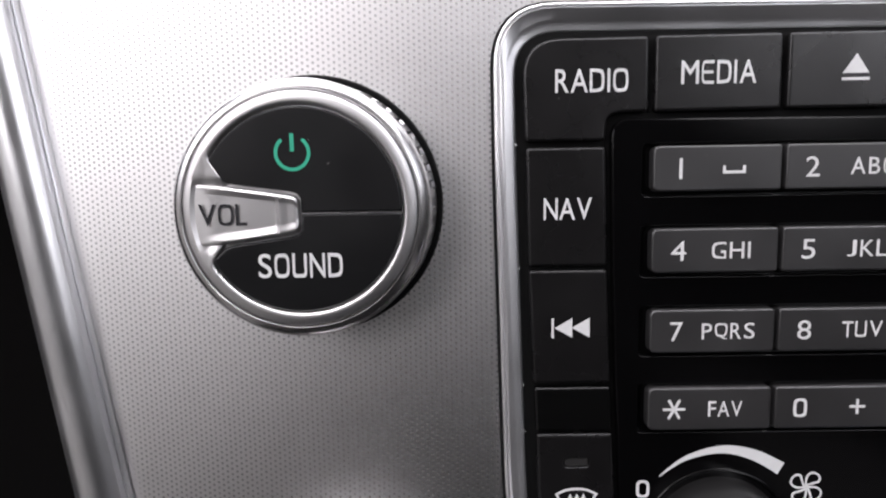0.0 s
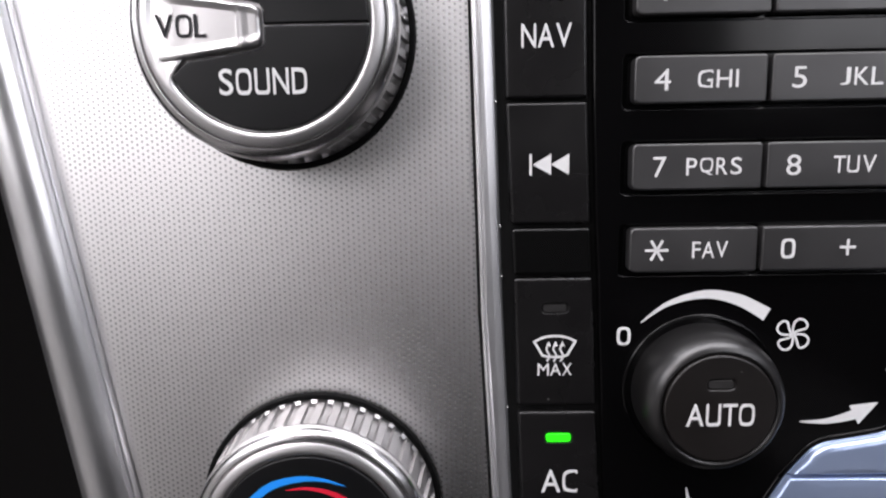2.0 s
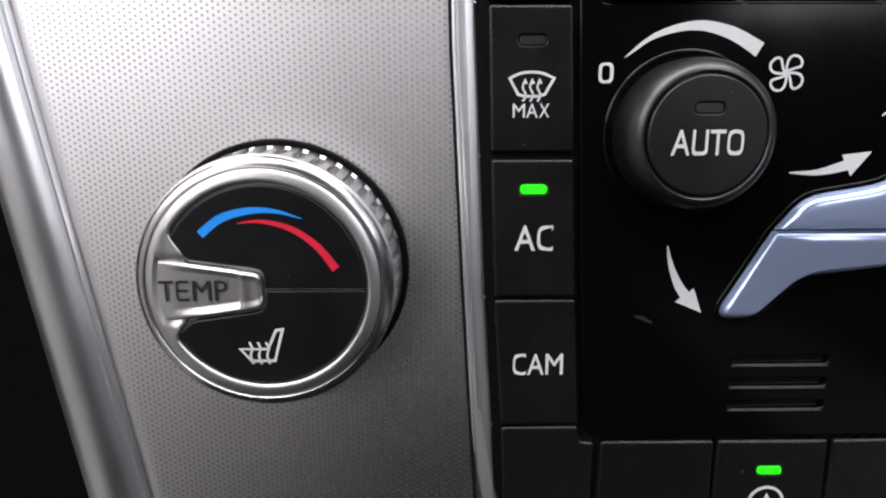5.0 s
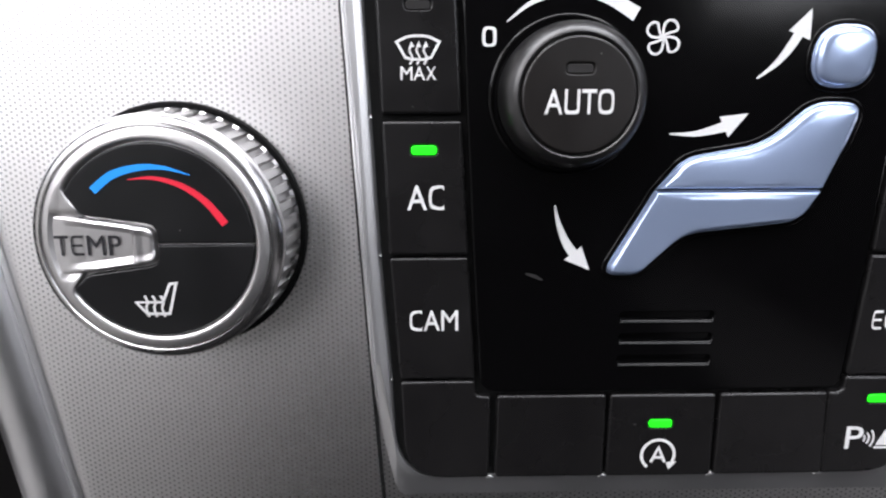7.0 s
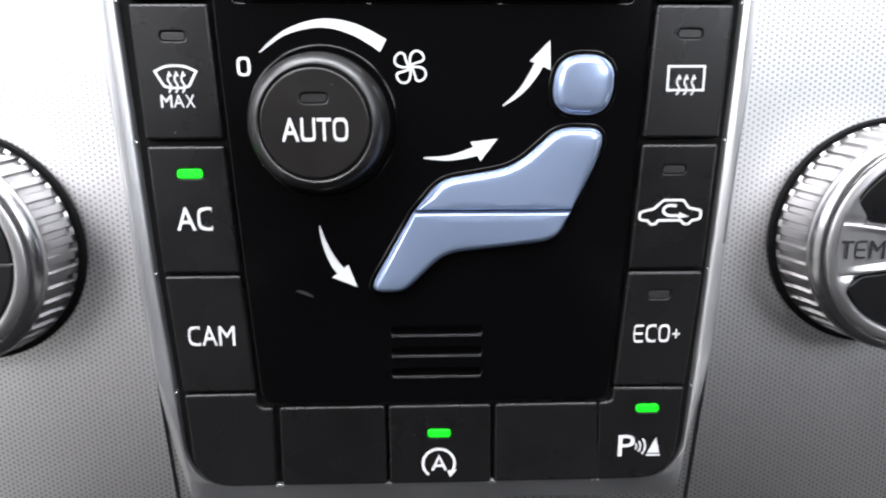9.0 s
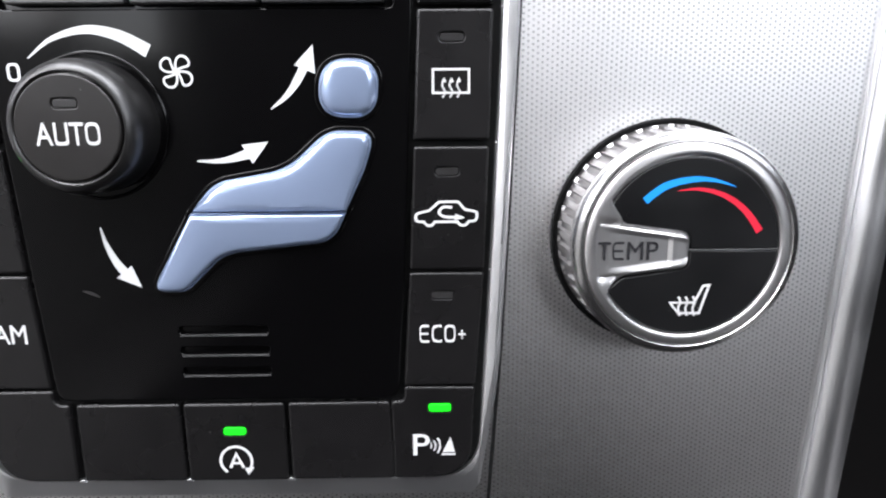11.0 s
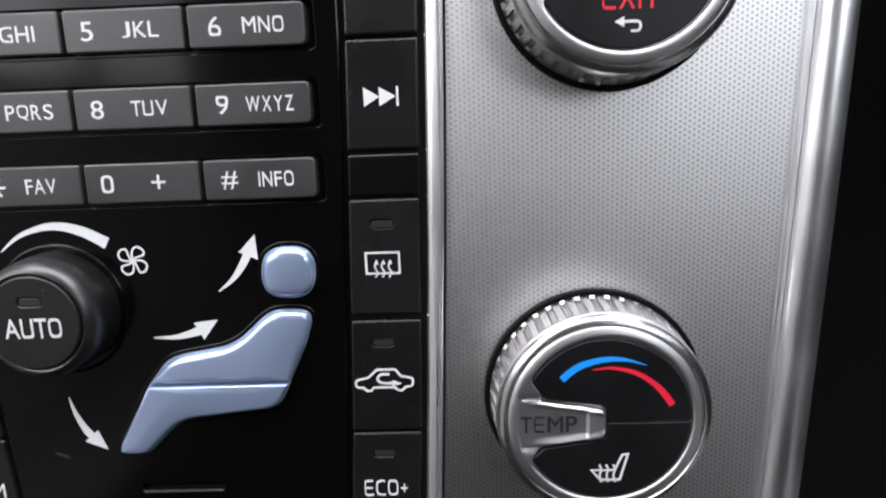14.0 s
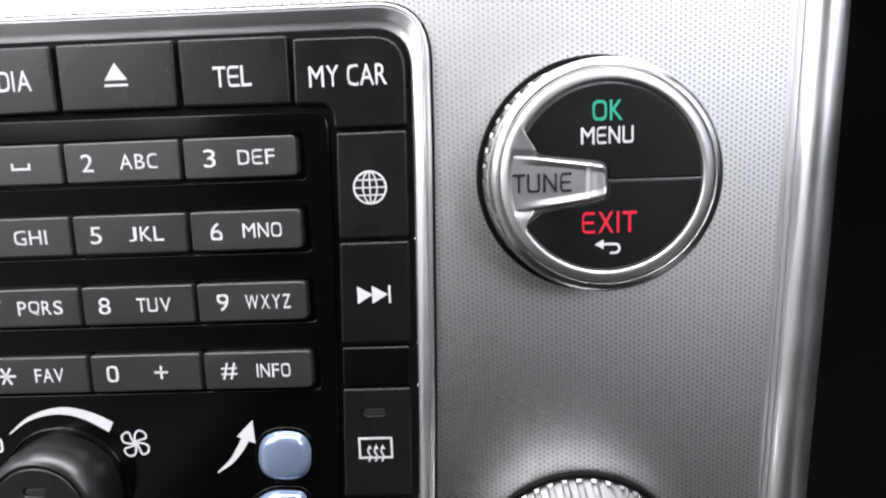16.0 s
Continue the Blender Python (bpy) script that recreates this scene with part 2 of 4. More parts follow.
def circle(r, n=48, x=0.0, y=0.0, start=0.0, end=360.0, closed=True):
    m = n if closed else n + 1
    return [Vector((x + r * math.cos(radians(start + (end - start) * i / n)), y + r * math.sin(radians(start + (end - start) * i / n)))) for i in range(m)]


def inset(line, d, share=None):
    """The outline moved inwards by d (counter-clockwise outlines)."""
    out, n = [], len(line)
    for i, p in enumerate(line):
        a, b = line[i - 1], line[(i + 1) % n]
        u, v = (p - a), (b - p)
        if u.length < 1e-6 or v.length < 1e-6:
            u = v = b - a
        u, v = u.normalized(), v.normalized()
        nu, nv = Vector((-u.y, u.x)), Vector((-v.y, v.x))
        out.append(p + (nu + nv) * ((share(p) if share else 1.0) * d / max(0.35, 1 + nu.dot(nv))))
    return out


def rings(bm, loops, close=True):
    """Walls between loops of 3D points with equal counts."""
    made = [[bm.verts.new(p) for p in loop] for loop in loops]
    for a, b in zip(made, made[1:]):
        n = len(a)
        for i in range(n if close else n - 1):
            j = (i + 1) % n
            bm.faces.new((a[i], a[j], b[j], b[i]))
    return made


def slab(line, low, high, bevel=0.05, bm=None, dome=0.0, steps=3, share=None):
    """A plate with a rounded upper edge; dome lifts its middle."""
    bm = bm or bmesh.new()
    loops = [[(p.x, p.y, low) for p in line]]
    for i in range(steps + 1):
        a = math.pi / 2 * i / steps
        loops.append([(p.x, p.y, high - bevel * (1 - math.sin(a))) for p in inset(line, bevel * (1 - math.cos(a)), share)])
    if dome:
        mid = sum((Vector((p.x, p.y, 0)) for p in line), Vector()) / len(line)
        top = loops[-1]
        for s, lift in ((0.8, 0.36), (0.5, 0.75), (0.2, 0.96)):
            loops.append([(mid.x + (p[0] - mid.x) * s, mid.y + (p[1] - mid.y) * s, high + dome * lift) for p in top])
    made = rings(bm, loops)
    bm.faces.new(made[-1])
    return bm


def lathe(profile, n=96, bm=None, teeth=0, depth=0.0):
    """A turned body from (radius, height, knurl) rows; the knurl share deepens the teeth."""
    bm = bm or bmesh.new()
    loops = []
    for row in profile:
        r, h, kn = (*row, 0)[:3]
        loop = []
        for i in range(n):
            a = 2 * math.pi * i / n
            cut = 0.0
            if teeth and kn:
                ph = (teeth * i / n) % 1.0
                cut = depth * kn * (1 if ph < 0.34 else 0)
            loop.append(((r - cut) * math.cos(a), (r - cut) * math.sin(a), h))
        loops.append(loop)
    made = rings(bm, loops)
    bm.faces.new(made[-1])
    return bm


def stroke(line, width, low, high, bm=None, closed=False, taper=None):
    """A flat band along a line, as printed or moulded symbols have."""
    bm = bm or bmesh.new()
    pts = [Vector(p[:2]) for p in line]
    n, left, right = len(pts), [], []
    for i, p in enumerate(pts):
        a = pts[i - 1] if (i or closed) else p
        b = pts[(i + 1) % n] if (i < n - 1 or closed) else p
        u, v = p - a, b - p
        u = u.normalized() if u.length > 1e-7 else v.normalized()
        v = v.normalized() if v.length > 1e-7 else u
        nu, nv = Vector((-u.y, u.x)), Vector((-v.y, v.x))
        m = (nu + nv) / max(0.5, 1 + nu.dot(nv))
        w = (taper[i] if taper else width) / 2
        left.append(p + m * w)
        right.append(p - m * w)
    loop = [(q.x, q.y) for q in left], [(q.x, q.y) for q in right]
    vs = [[bm.verts.new((*q, h)) for q in side] for h in (low, high) for side in loop]
    ll, lr, hl, hr = vs
    for i in range(n if closed else n - 1):
        j = (i + 1) % n
        bm.faces.new((hl[i], hl[j], hr[j], hr[i]))
        bm.faces.new((ll[i], ll[j], hl[j], hl[i]))
        bm.faces.new((lr[i], lr[j], hr[j], hr[i]))
    if not closed:
        bm.faces.new((ll[0], lr[0], hr[0], hl[0]))
        bm.faces.new((ll[-1], lr[-1], hr[-1], hl[-1]))
    return bm


def curve_through(points, k=8):
    """A smooth line through points."""
    pts = [Vector(p) for p in points]
    out = []
    for i in range(len(pts) - 1):
        a, b, c, d = pts[max(i - 1, 0)], pts[i], pts[i + 1], pts[min(i + 2, len(pts) - 1)]
        for j in range(k):
            t = j / k
            out.append(0.5 * (2 * b + (c - a) * t + (2 * a - 5 * b + 4 * c - d) * t * t + (3 * b - a - 3 * c + d) * t ** 3))
    return out + [pts[-1]]


PRINT = 0.004
GLYPHS = {}
# each letter's width as a share of its height
SET = {"A": 0.86, "B": 0.66, "C": 0.66, "D": 0.72, "E": 0.62, "F": 0.58, "G": 0.70, "H": 0.72, "I": 0.13, "J": 0.46, "K": 0.68, "L": 0.56, "M": 0.90, "N": 0.76, "O": 0.74, "P": 0.64, "Q": 0.78, "R": 0.68, "S": 0.66, "T": 0.70, "U": 0.72, "V": 0.82, "W": 1.14, "X": 0.76, "Y": 0.76, "Z": 0.66, "0": 0.68, "+": 0.5, "#": 0.9, " ": 0.2}
KERNED = {"RA", "AD", "AV", "VO", "YC", "AC", "CA", "AM", "FA", "AX", "MA", "AU", "UT", "TO", "KL", "NA", "TU", "OL", "AR", "TE", "EL"}
SQUARED = {"O": (0, 0), "0": (0, 0), "Q": (0, 0), "C": (0, 0), "G": (0, 0), "D": (1, 0), "U": (0, -1), "6": (0, -1), "9": (0, 1)}


def glyph(letter, bold):
    """One letter as points in a box from 0 to 1, with faces; round letters are drawn out towards their corners."""
    key = (letter, bold)
    if key not in GLYPHS:
        if letter == "E":
            w = 0.115 + bold
            arm = rounded([(1.0, w / 2, 0), (1.0, 1 - w / 2, 0), (w / 2, 1 - w / 2, 0.26), (w / 2, w / 2, 0.26)], 6)
            bm = stroke(arm[1:] + arm[:1], w * 1.1, 0, 1)
            stroke([(w, 0.5), (0.92, 0.5)], w, 0, 1, bm)
            bm.verts.index_update()
            GLYPHS[key] = (np.array([v.co[:] for v in bm.verts]), [[v.index for v in f.verts] for f in bm.faces])
            bm.free()
            return GLYPHS[key]
        data = bpy.data.curves.new("lettering", "FONT")
        data.body, data.extrude, data.bevel_depth = letter, 0.002, bold
        data.bevel_resolution, data.resolution_u = 0, 5
        ob = new("lettering", data)
        bpy.context.view_layer.update()
        me = bpy.data.meshes.new_from_object(ob.evaluated_get(bpy.context.evaluated_depsgraph_get()))
        bpy.data.objects.remove(ob)
        co = np.empty(len(me.vertices) * 3)
        me.vertices.foreach_get("co", co)
        co = co.reshape(-1, 3)
        lo, hi = co.min(0), co.max(0)
        co = (co - lo) / np.maximum(hi - lo, 1e-6)
        if letter in SQUARED:
            u, v = co[:, 0] * 2 - 1, co[:, 1] * 2 - 1
            r = np.hypot(u, v) + 1e-9
            k = (np.abs(u / r) ** 3.4 + np.abs(v / r) ** 3.4) ** (-1 / 3.4)
            side, up = SQUARED[letter]
            k = 1 + (k - 1) * (np.clip(u * side * 3, 0, 1) if side else 1) * (np.clip(v * up * 3, 0, 1) if up else 1)
            co[:, 0], co[:, 1] = (np.clip(u * k, -1, 1) + 1) / 2, (np.clip(v * k, -1, 1) + 1) / 2
        GLYPHS[key] = (co, [list(f.vertices) for f in me.polygons])
        bpy.data.meshes.remove(me)
    return GLYPHS[key]


def lettering(words, width, tall, bold=0.015, gap=1.0):
    """Lettering as one thin mesh fitted into width x tall centimetres, its middle at the origin."""
    points, faces, at, count = [], [], 0.0, 0
    for letter, following in zip(words, list(words[1:]) + [""]):
        wide = SET.get(letter, 0.64)
        if letter != " ":
            co, polys = glyph(letter, bold)
            low, high = {"+": (0.2, 0.72)}.get(letter, (0.0, 1.0))
            points.append(co * (wide, high - low, 1) + (at, low, 0))
            faces += [[i + count for i in f] for f in polys]
            count += len(co)
        at += wide + 0.15 * gap ** 2 - (0.07 if letter + following[0:1] in KERNED else 0)
    co = np.concatenate(points)
    lo, hi = co.min(0), co.max(0)
    co = (co - (lo + hi) / 2) / np.maximum(hi - lo, 1e-6) * (width * CM, tall * CM, PRINT * CM)
    me = bpy.data.meshes.new("lettering")
    me.from_pydata([tuple(p) for p in co], [], faces)
    me.update()
    return me


def legend(words, width, tall, mat, parent, x, y, h, name="legend", label="", bold=0.008, gap=1.0):
    me = lettering(words, width, tall, bold, gap)
    me.materials.clear()
    me.materials.append(mat)
    return part(name, me, mat, parent, label, x, y, h + PRINT / 2)

# ---- the setting: unseen cabin shell with openings set for the light, dashboard, aluminium fascia, side trims ----
def block(bm, x0, x1, y0, y1, z0, z1):
    bmesh.ops.create_cube(bm, size=1, matrix=Matrix.Translation(((x0 + x1) / 2, (y0 + y1) / 2, (z0 + z1) / 2)) @ Matrix.Diagonal((x1 - x0, y1 - y0, z1 - z0, 1)))


def shell(name, blocks, mat, label):
    bm = bmesh.new()
    for b in blocks:
        block(bm, *b)
    me = bpy.data.meshes.new(name)
    bm.to_mesh(me)
    bm.free()
    me.materials.append(mat)
    return tagged(new(name, me), label, "car interior", kind="structure")


shell("floor", [(-0.44, 0.44, -2.0, 0.50, -0.04, 0.0)], DASH, "dark carpeted car floor")
# Unseen floor strips added on both sides to throw light on the fascia.
shell("floor_right", [(0.44, 0.76, -2.0, 0.50, -0.04, 0.0)], GREY_FILL, "grey floor strip on the passenger's side, added as a reflector")
shell("floor_left", [(-0.76, -0.44, -2.0, 0.50, -0.04, 0.0)], PALE_FILL, "pale floor strip on the driver's side, added as a reflector")
# Unseen ceiling, cut back to leave a gap for the overhead lamps.
shell("ceiling", [(-0.76, 0.76, -2.0, -0.66, 1.16, 1.20)], CLOTH, "pale grey fabric headlining of the car")
shell("wall_left", [(-0.76, -0.72, -2.0, -0.14, 0, 0.60), (-0.76, -0.72, -2.0, -1.82, 0.60, 1.2), (-0.76, -0.72, -1.30, -1.22, 0.60, 1.2), (-0.76, -0.72, -1.82, -0.14, 1.08, 1.2)], PALE_WALL, "unseen side wall below two window openings, pale to brighten the fascia")
shell("wall_left_front", [(-0.76, -0.72, -0.14, 0.5, 0, 1.2)], DASH, "dark footwell side panel and windscreen pillar")
shell("wall_right", [(0.72, 0.76, -2.0, 0.5, 0, 0.64), (0.72, 0.76, -2.0, -1.50, 0.64, 1.2), (0.72, 0.76, -0.14, 0.5, 0.64, 1.2), (0.72, 0.76, -1.50, -0.14, 1.08, 1.2)], DASH, "dark door lining below a long side window")
# Unseen rear wall added, its grey chosen for a soft reflection on the console.
shell("wall_rear", [(-0.72, 0.72, -2.0, -1.96, 0, 1.2)], REAR_GREY, "unseen grey wall closing the rear of the cabin")
shell("dashboard", [(-0.72, 0.72, 0.45, 0.50, 0.0, 0.72), (-0.72, 0.72, 0.05, 0.50, 0.70, 0.74)], DASH, "dark dashboard over the footwells beside the centre console")


def smooth(x, a, b):
    t = min(1.0, max(0.0, (x - a) / (b - a)))
    return t * t * (3 - 2 * t)


def along(rows, y):
    ys, xs = zip(*rows)
    return float(np.interp(y, ys, xs))


LEFT_EDGE = [(y, -12.493 + -0.1590 * (y - 46) + 0.00064 * (y - 46) ** 2) for y in range(33, 61)]
RIGHT_EDGE = [(y, 12.041 + 0.0425 * (y - 46) + -0.00118 * (y - 46) ** 2) for y in range(33, 61)]
LEFT_OUTER = [(y, -13.591 + -0.1409 * (y - 46) + 0.00043 * (y - 46) ** 2) for y in range(33, 61)]
RIGHT_OUTER = [(y, 12.964 + 0.0408 * (y - 46) + -0.00071 * (y - 46) ** 2) for y in range(33, 61)]
LEVELS = [33 + 27 * i / 54 for i in range(55)]


def fascia_height(x):
    return -0.20 - 0.20 * (np.maximum(0.0, np.abs(x) - 7.0) / 5.0) ** 2


def fascia():
    """A fine sheet with every dimple pressed into it, rolled over at both edges and open behind the control insert."""
    px, py = 0.175, 0.103
    ys = np.concatenate([np.arange(33, 36.5, 0.5), np.arange(round(36.5 / py * 4), round(56.0 / py * 4)) * py / 4, np.arange(56.1, 60.1, 0.5)])
    xs = np.arange(-82 * 4, 72 * 4) * px / 4
    left = np.interp(ys, *zip(*LEFT_EDGE))[:, None]
    right = np.interp(ys, *zip(*RIGHT_EDGE))[:, None]
    x = np.clip(xs[None, :], left, right)
    y = np.broadcast_to(ys[:, None], x.shape)
    h = fascia_height(x)
    plain = np.ones(x.shape)
    for gap, reach, drop in ((x - left, 0.34, 0.13), (right - x, 0.22, 0.12)):
        u = np.clip(gap / reach, 0, 1)
        plain = plain * np.clip(gap / reach * 1.6 - 0.5, 0, 1)
        h = h - drop * (1 - np.sqrt(1 - (1 - u) ** 2))
    near = np.full(x.shape, 9.0)
    for shift in (0.0, 0.5):
        near = np.minimum(near, np.hypot((x / px + shift) % 1 - 0.5, (y / py + shift) % 1 - 0.5))
    t = np.clip((0.25 - near) / 0.25, 0, 1)
    fine = (y > 36.5) & (y < 56.0)
    h = h - 0.0005 * t * t * (3 - 2 * t) * fine * plain
    rows, cols = x.shape
    index = np.arange(rows * cols).reshape(rows, cols)
    quads = np.stack([index[:-1, :-1], index[:-1, 1:], index[1:, 1:], index[1:, :-1]], -1)
    wide = (x[:-1, 1:] - x[:-1, :-1] > 1e-4) | (x[1:, 1:] - x[1:, :-1] > 1e-4)
    hidden = (np.abs(x[:-1, :-1]) < 4.4) & (y[:-1, :-1] > 38.6) & (y[:-1, :-1] < 52.9)
    quads = quads[wide & ~hidden]
    used = np.unique(quads)
    renumber = np.zeros(rows * cols, int)
    renumber[used] = np.arange(len(used))
    quads = renumber[quads]
    points = np.stack([x, y, h], -1).reshape(-1, 3)[used] * CM
    me = bpy.data.meshes.new("fascia")
    me.vertices.add(len(points))
    me.vertices.foreach_set("co", points.ravel())
    me.loops.add(quads.size)
    me.loops.foreach_set("vertex_index", quads.ravel())
    me.polygons.add(len(quads))
    me.polygons.foreach_set("loop_start", np.arange(0, quads.size, 4))
    me.polygons.foreach_set("use_smooth", np.ones(len(quads), bool))
    me.update(calc_edges=True)
    me.validate()
    me.attributes.new("pressed", "FLOAT", "POINT").data.foreach_set("value", plain.ravel()[used].astype(np.float32))
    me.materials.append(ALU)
    ob = new("fascia", me)
    ob.matrix_world = place(0, 0, 0)
    return tagged(ob, "dimpled satin aluminium fascia of the centre console", "console fascia", kind="structure")


fascia()

# share of the strip's width, height: a bead against the fascia's edge (height over that edge), then the tube
BEAD = [(-0.10, -0.40), (-0.06, -0.05), (0.0, -0.02), (0.04, 0.0), (0.06, 0.04), (0.08, 0.06), (0.10, 0.06), (0.12, 0.04), (0.135, 0.02)]
TUBE = [(0.14 + 0.86 * (math.sin(radians(a)) + 0.766) / 1.766, -0.215 - 0.46 * (1 - math.cos(radians(a)))) for a in range(-50, 91, 5)] + [(1.0, -1.6), (0.94, -40.0)]


def trim(inner, outer, label):
    bm = bmesh.new()
    loops = []
    for y in LEVELS:
        a, b = along(inner, y), along(outer, y)
        edge = float(fascia_height(a)) - 0.12
        loops.append([(a * (1 - s) + b * s, y, h) for s, h in [(s, edge + h) for s, h in BEAD] + TUBE])
    rings(bm, loops, close=False)
    return thing("trim", bm, TRIM_SILVER, 0, 0, 0, label, "trim strip", kind="structure")


trim(LEFT_EDGE, LEFT_OUTER, "rounded satin silver trim strip along the fascia's edge")
trim(RIGHT_EDGE, RIGHT_OUTER, "narrow rounded satin silver trim strip along the fascia's edge")

# ---- the control insert: silver bezel, dark backing, gloss black panel ----
COLUMN_IN = {
    -1: [(36, 3.35), (39.85, 3.46), (42.2, 3.60), (44.55, 3.72), (46.85, 3.82), (47.7, 3.87), (49.7, 3.95), (51.7, 4.0), (54, 4.05)],
    1: [(36, 3.20), (39.85, 3.38), (42.2, 3.53), (44.55, 3.64), (46.85, 3.74), (47.7, 3.775), (49.7, 3.85), (51.7, 3.92), (54, 3.98)],
}
COLUMN_OUT = {
    -1: [(36, 4.70), (39.85, 4.82), (42.2, 4.97), (44.55, 5.05), (46.85, 5.12), (47.7, 5.16), (49.7, 5.25), (51.7, 5.29), (54, 5.36)],
    1: [(36, 4.58), (39.85, 4.76), (42.2, 4.92), (44.55, 5.0), (46.85, 5.06), (47.7, 5.10), (49.7, 5.16), (51.7, 5.205), (54, 5.27)],
}
BEZEL_IN = {
    -1: [(4.88, 37.85, 0.95), (5.0, 40.1, 0.3), (5.14, 42.3, 0.3), (5.32, 46.5, 0.3), (5.46, 51.5, 0.3), (5.49, 53.55, 0.75)],
    1: [(4.82, 37.87, 0.95), (4.96, 40.5, 0.3), (5.06, 42.7, 0.3), (5.19, 46.0, 0.3), (5.33, 51.5, 0.3), (5.35, 53.50, 0.75)],
}
BEZEL_OUT = {
    -1: [(5.03, 35.2, 0.3), (5.35, 40.3, 0.3), (5.47, 42.4, 0.3), (5.66, 46.2, 0.3), (5.79, 51.5, 0.3), (5.81, 53.99, 0.98)],
    1: [(4.90, 35.2, 0.3), (5.25, 40.5, 0.3), (5.35, 42.7, 0.3), (5.51, 46.6, 0.3), (5.65, 51.5, 0.3), (5.68, 53.93, 0.98)],
}


def flip(corners):
    return [(-x, y, r) for x, y, r in reversed(corners)]


def bezel_loops():
    return [rounded(rows[1] + flip(rows[-1]), 8) for rows in (BEZEL_IN, BEZEL_OUT)]


# from, distance towards the other edge, height, drop along the top
BEZEL_ROWS = (
    ("out", 0.0, -0.45, 0.0), ("out", 0.0, -0.09, 0.0), ("out", 0.006, -0.045, 0.0), ("out", 0.02, -0.018, 0.0), ("out", 0.04, -0.008, 0.0), ("out", 0.058, -0.014, 0.004), ("out", 0.068, -0.028, 0.006),
    ("out", 0.076, -0.020, 0.010), ("out", 0.088, 0.016, 0.03), ("out", 0.102, 0.040, 0.055), ("out", 0.122, 0.052, 0.085),
    ("in", -0.19, 0.051, 0.12), ("in", -0.165, 0.045, 0.14), ("in", -0.12, 0.030, 0.145), ("in", -0.075, 0.014, 0.14), ("in", -0.04, -0.001, 0.13), ("in", -0.018, -0.018, 0.12), ("in", 0.0, -0.06, 0.10), ("in", 0.018, -0.14, 0.05), ("in", 0.025, -0.5, 0.0),
)


def bezel():
    inner, outer = bezel_loops()
    bm = bmesh.new()
    loops = []
    for edge, d, h, drop in BEZEL_ROWS:
        loop = []
        for i, o in zip(inner, outer):
            p = (i if edge == "in" else o) + (i - o).normalized() * d
            foot = smooth(i.y, 38.1, 39.3)
            hh = h - drop * smooth(i.y, 52.7, 53.5)
            hh = hh if h < -0.06 or edge == "out" else hh * foot - 0.045 * (1 - foot)
            loop.append((*p, hh - 0.32 * max(0.0, 37.95 - p.y)))
        loops.append(loop)
    rings(bm, loops)
    ob = thing("control_bezel", bm, SILVER, 0, 0, 0, "rounded satin silver bezel framing the black control insert", "bezel", flat=2)
    # Flat dark strip laid here for the shade in the bezel's outer gap.
    seam = bmesh.new()
    rings(seam, [[(*q, h) for q in inset(outer, d)] for d, h in ((-0.05, -0.40), (-0.05, -0.185), (0.02, -0.185))])
    part("seam", seam, DARK, ob, "flat dark strip for the shaded gap round the bezel")
    for side in (-1, 1):
        rows = [(y, x) for x, y, _ in BEZEL_IN[side]]
        wedge = mesh("nub", slab([Vector((side * x, y)) for x, y in ((-0.025, 0.012), (-0.025, -0.014), (0.05, -0.055), (0.05, 0.055))][::side], -0.2, -0.045, 0.012), SILVER)
        for y in (51.75, 49.71, 47.70, 46.86, 44.55, 42.19, 39.85):
            part("nub", wedge, SILVER, ob, "", side * along(rows, y), y, 0.0)
    foot_nub = mesh("nub", slab([Vector(p) for p in ((-0.08, -0.05), (0.08, -0.05), (0.035, 0.02), (-0.035, 0.02))], -0.25, -0.065, 0.012), SILVER)
    for x in (-3.15, -1.0, 1.06, 3.15):
        part("nub", foot_nub, SILVER, ob, "", x, 37.86, 0.0)
    return ob


bezel()
inner_loop, _ = bezel_loops()
thing("insert_backing", slab(inset(inner_loop, -0.03), -0.55, -0.15, 0.01), DARK, 0, 0, 0, "matt black backing plate behind the control buttons", "backing plate")

ROWS_Y = [51.325, 49.985, 48.63, 47.285]
SLOTS_Y = [41.06, 40.65, 40.23]


def gloss_panel():
    edge = rounded([(x - 0.085, y, 0.3) for y, x in COLUMN_IN[1][2:7]] + [(3.80, 52.10, 0.32), (-3.92, 52.15, 0.32)] + flip([(x - 0.085, y, 0.3) for y, x in COLUMN_IN[-1][2:7]]) + [(-3.36, 39.63, 0.32), (3.28, 39.63, 0.32)], 6)
    bm = bmesh.new()
    made = rings(bm, [[(*p, -0.36) for p in edge], [(*p, -0.03) for p in edge], [(*p, -0.008) for p in inset(edge, 0.012)], [(*p, 0.0) for p in inset(edge, 0.035)]])
    rims = [made[-1]]
    holes = [(rounded([(-3.42, y - 0.46, 0.12), (3.35, y - 0.46, 0.12), (3.35, y + 0.43, 0.12), (-3.42, y + 0.43, 0.12)], 5), 0.13) for y in ROWS_Y]
    holes += [(box(1.74, 0.20, 0.09, -0.03, y), 0.10) for y in SLOTS_Y]
    for line, depth in holes:
        made = rings(bm, [[(*p, h) for p in inset(line, d)] for d, h in ((0.0, 0.0), (0.008, -0.003), (0.017, -0.011), (0.024, -0.024), (0.028, -0.045), (0.032, -depth))])
        bm.faces.new(made[-1])
        rims.append(made[0])
    edges = [bm.edges.get((r[i], r[(i + 1) % len(r)])) for r in rims for i in range(len(r))]
    bmesh.ops.triangle_fill(bm, use_beauty=True, use_dissolve=False, edges=edges, normal=(0, 0, 1))
    return thing("gloss_panel", bm, GLOSS, 0, 0, 0, "piano black panel with key recesses, vent slots and white print", "control panel")


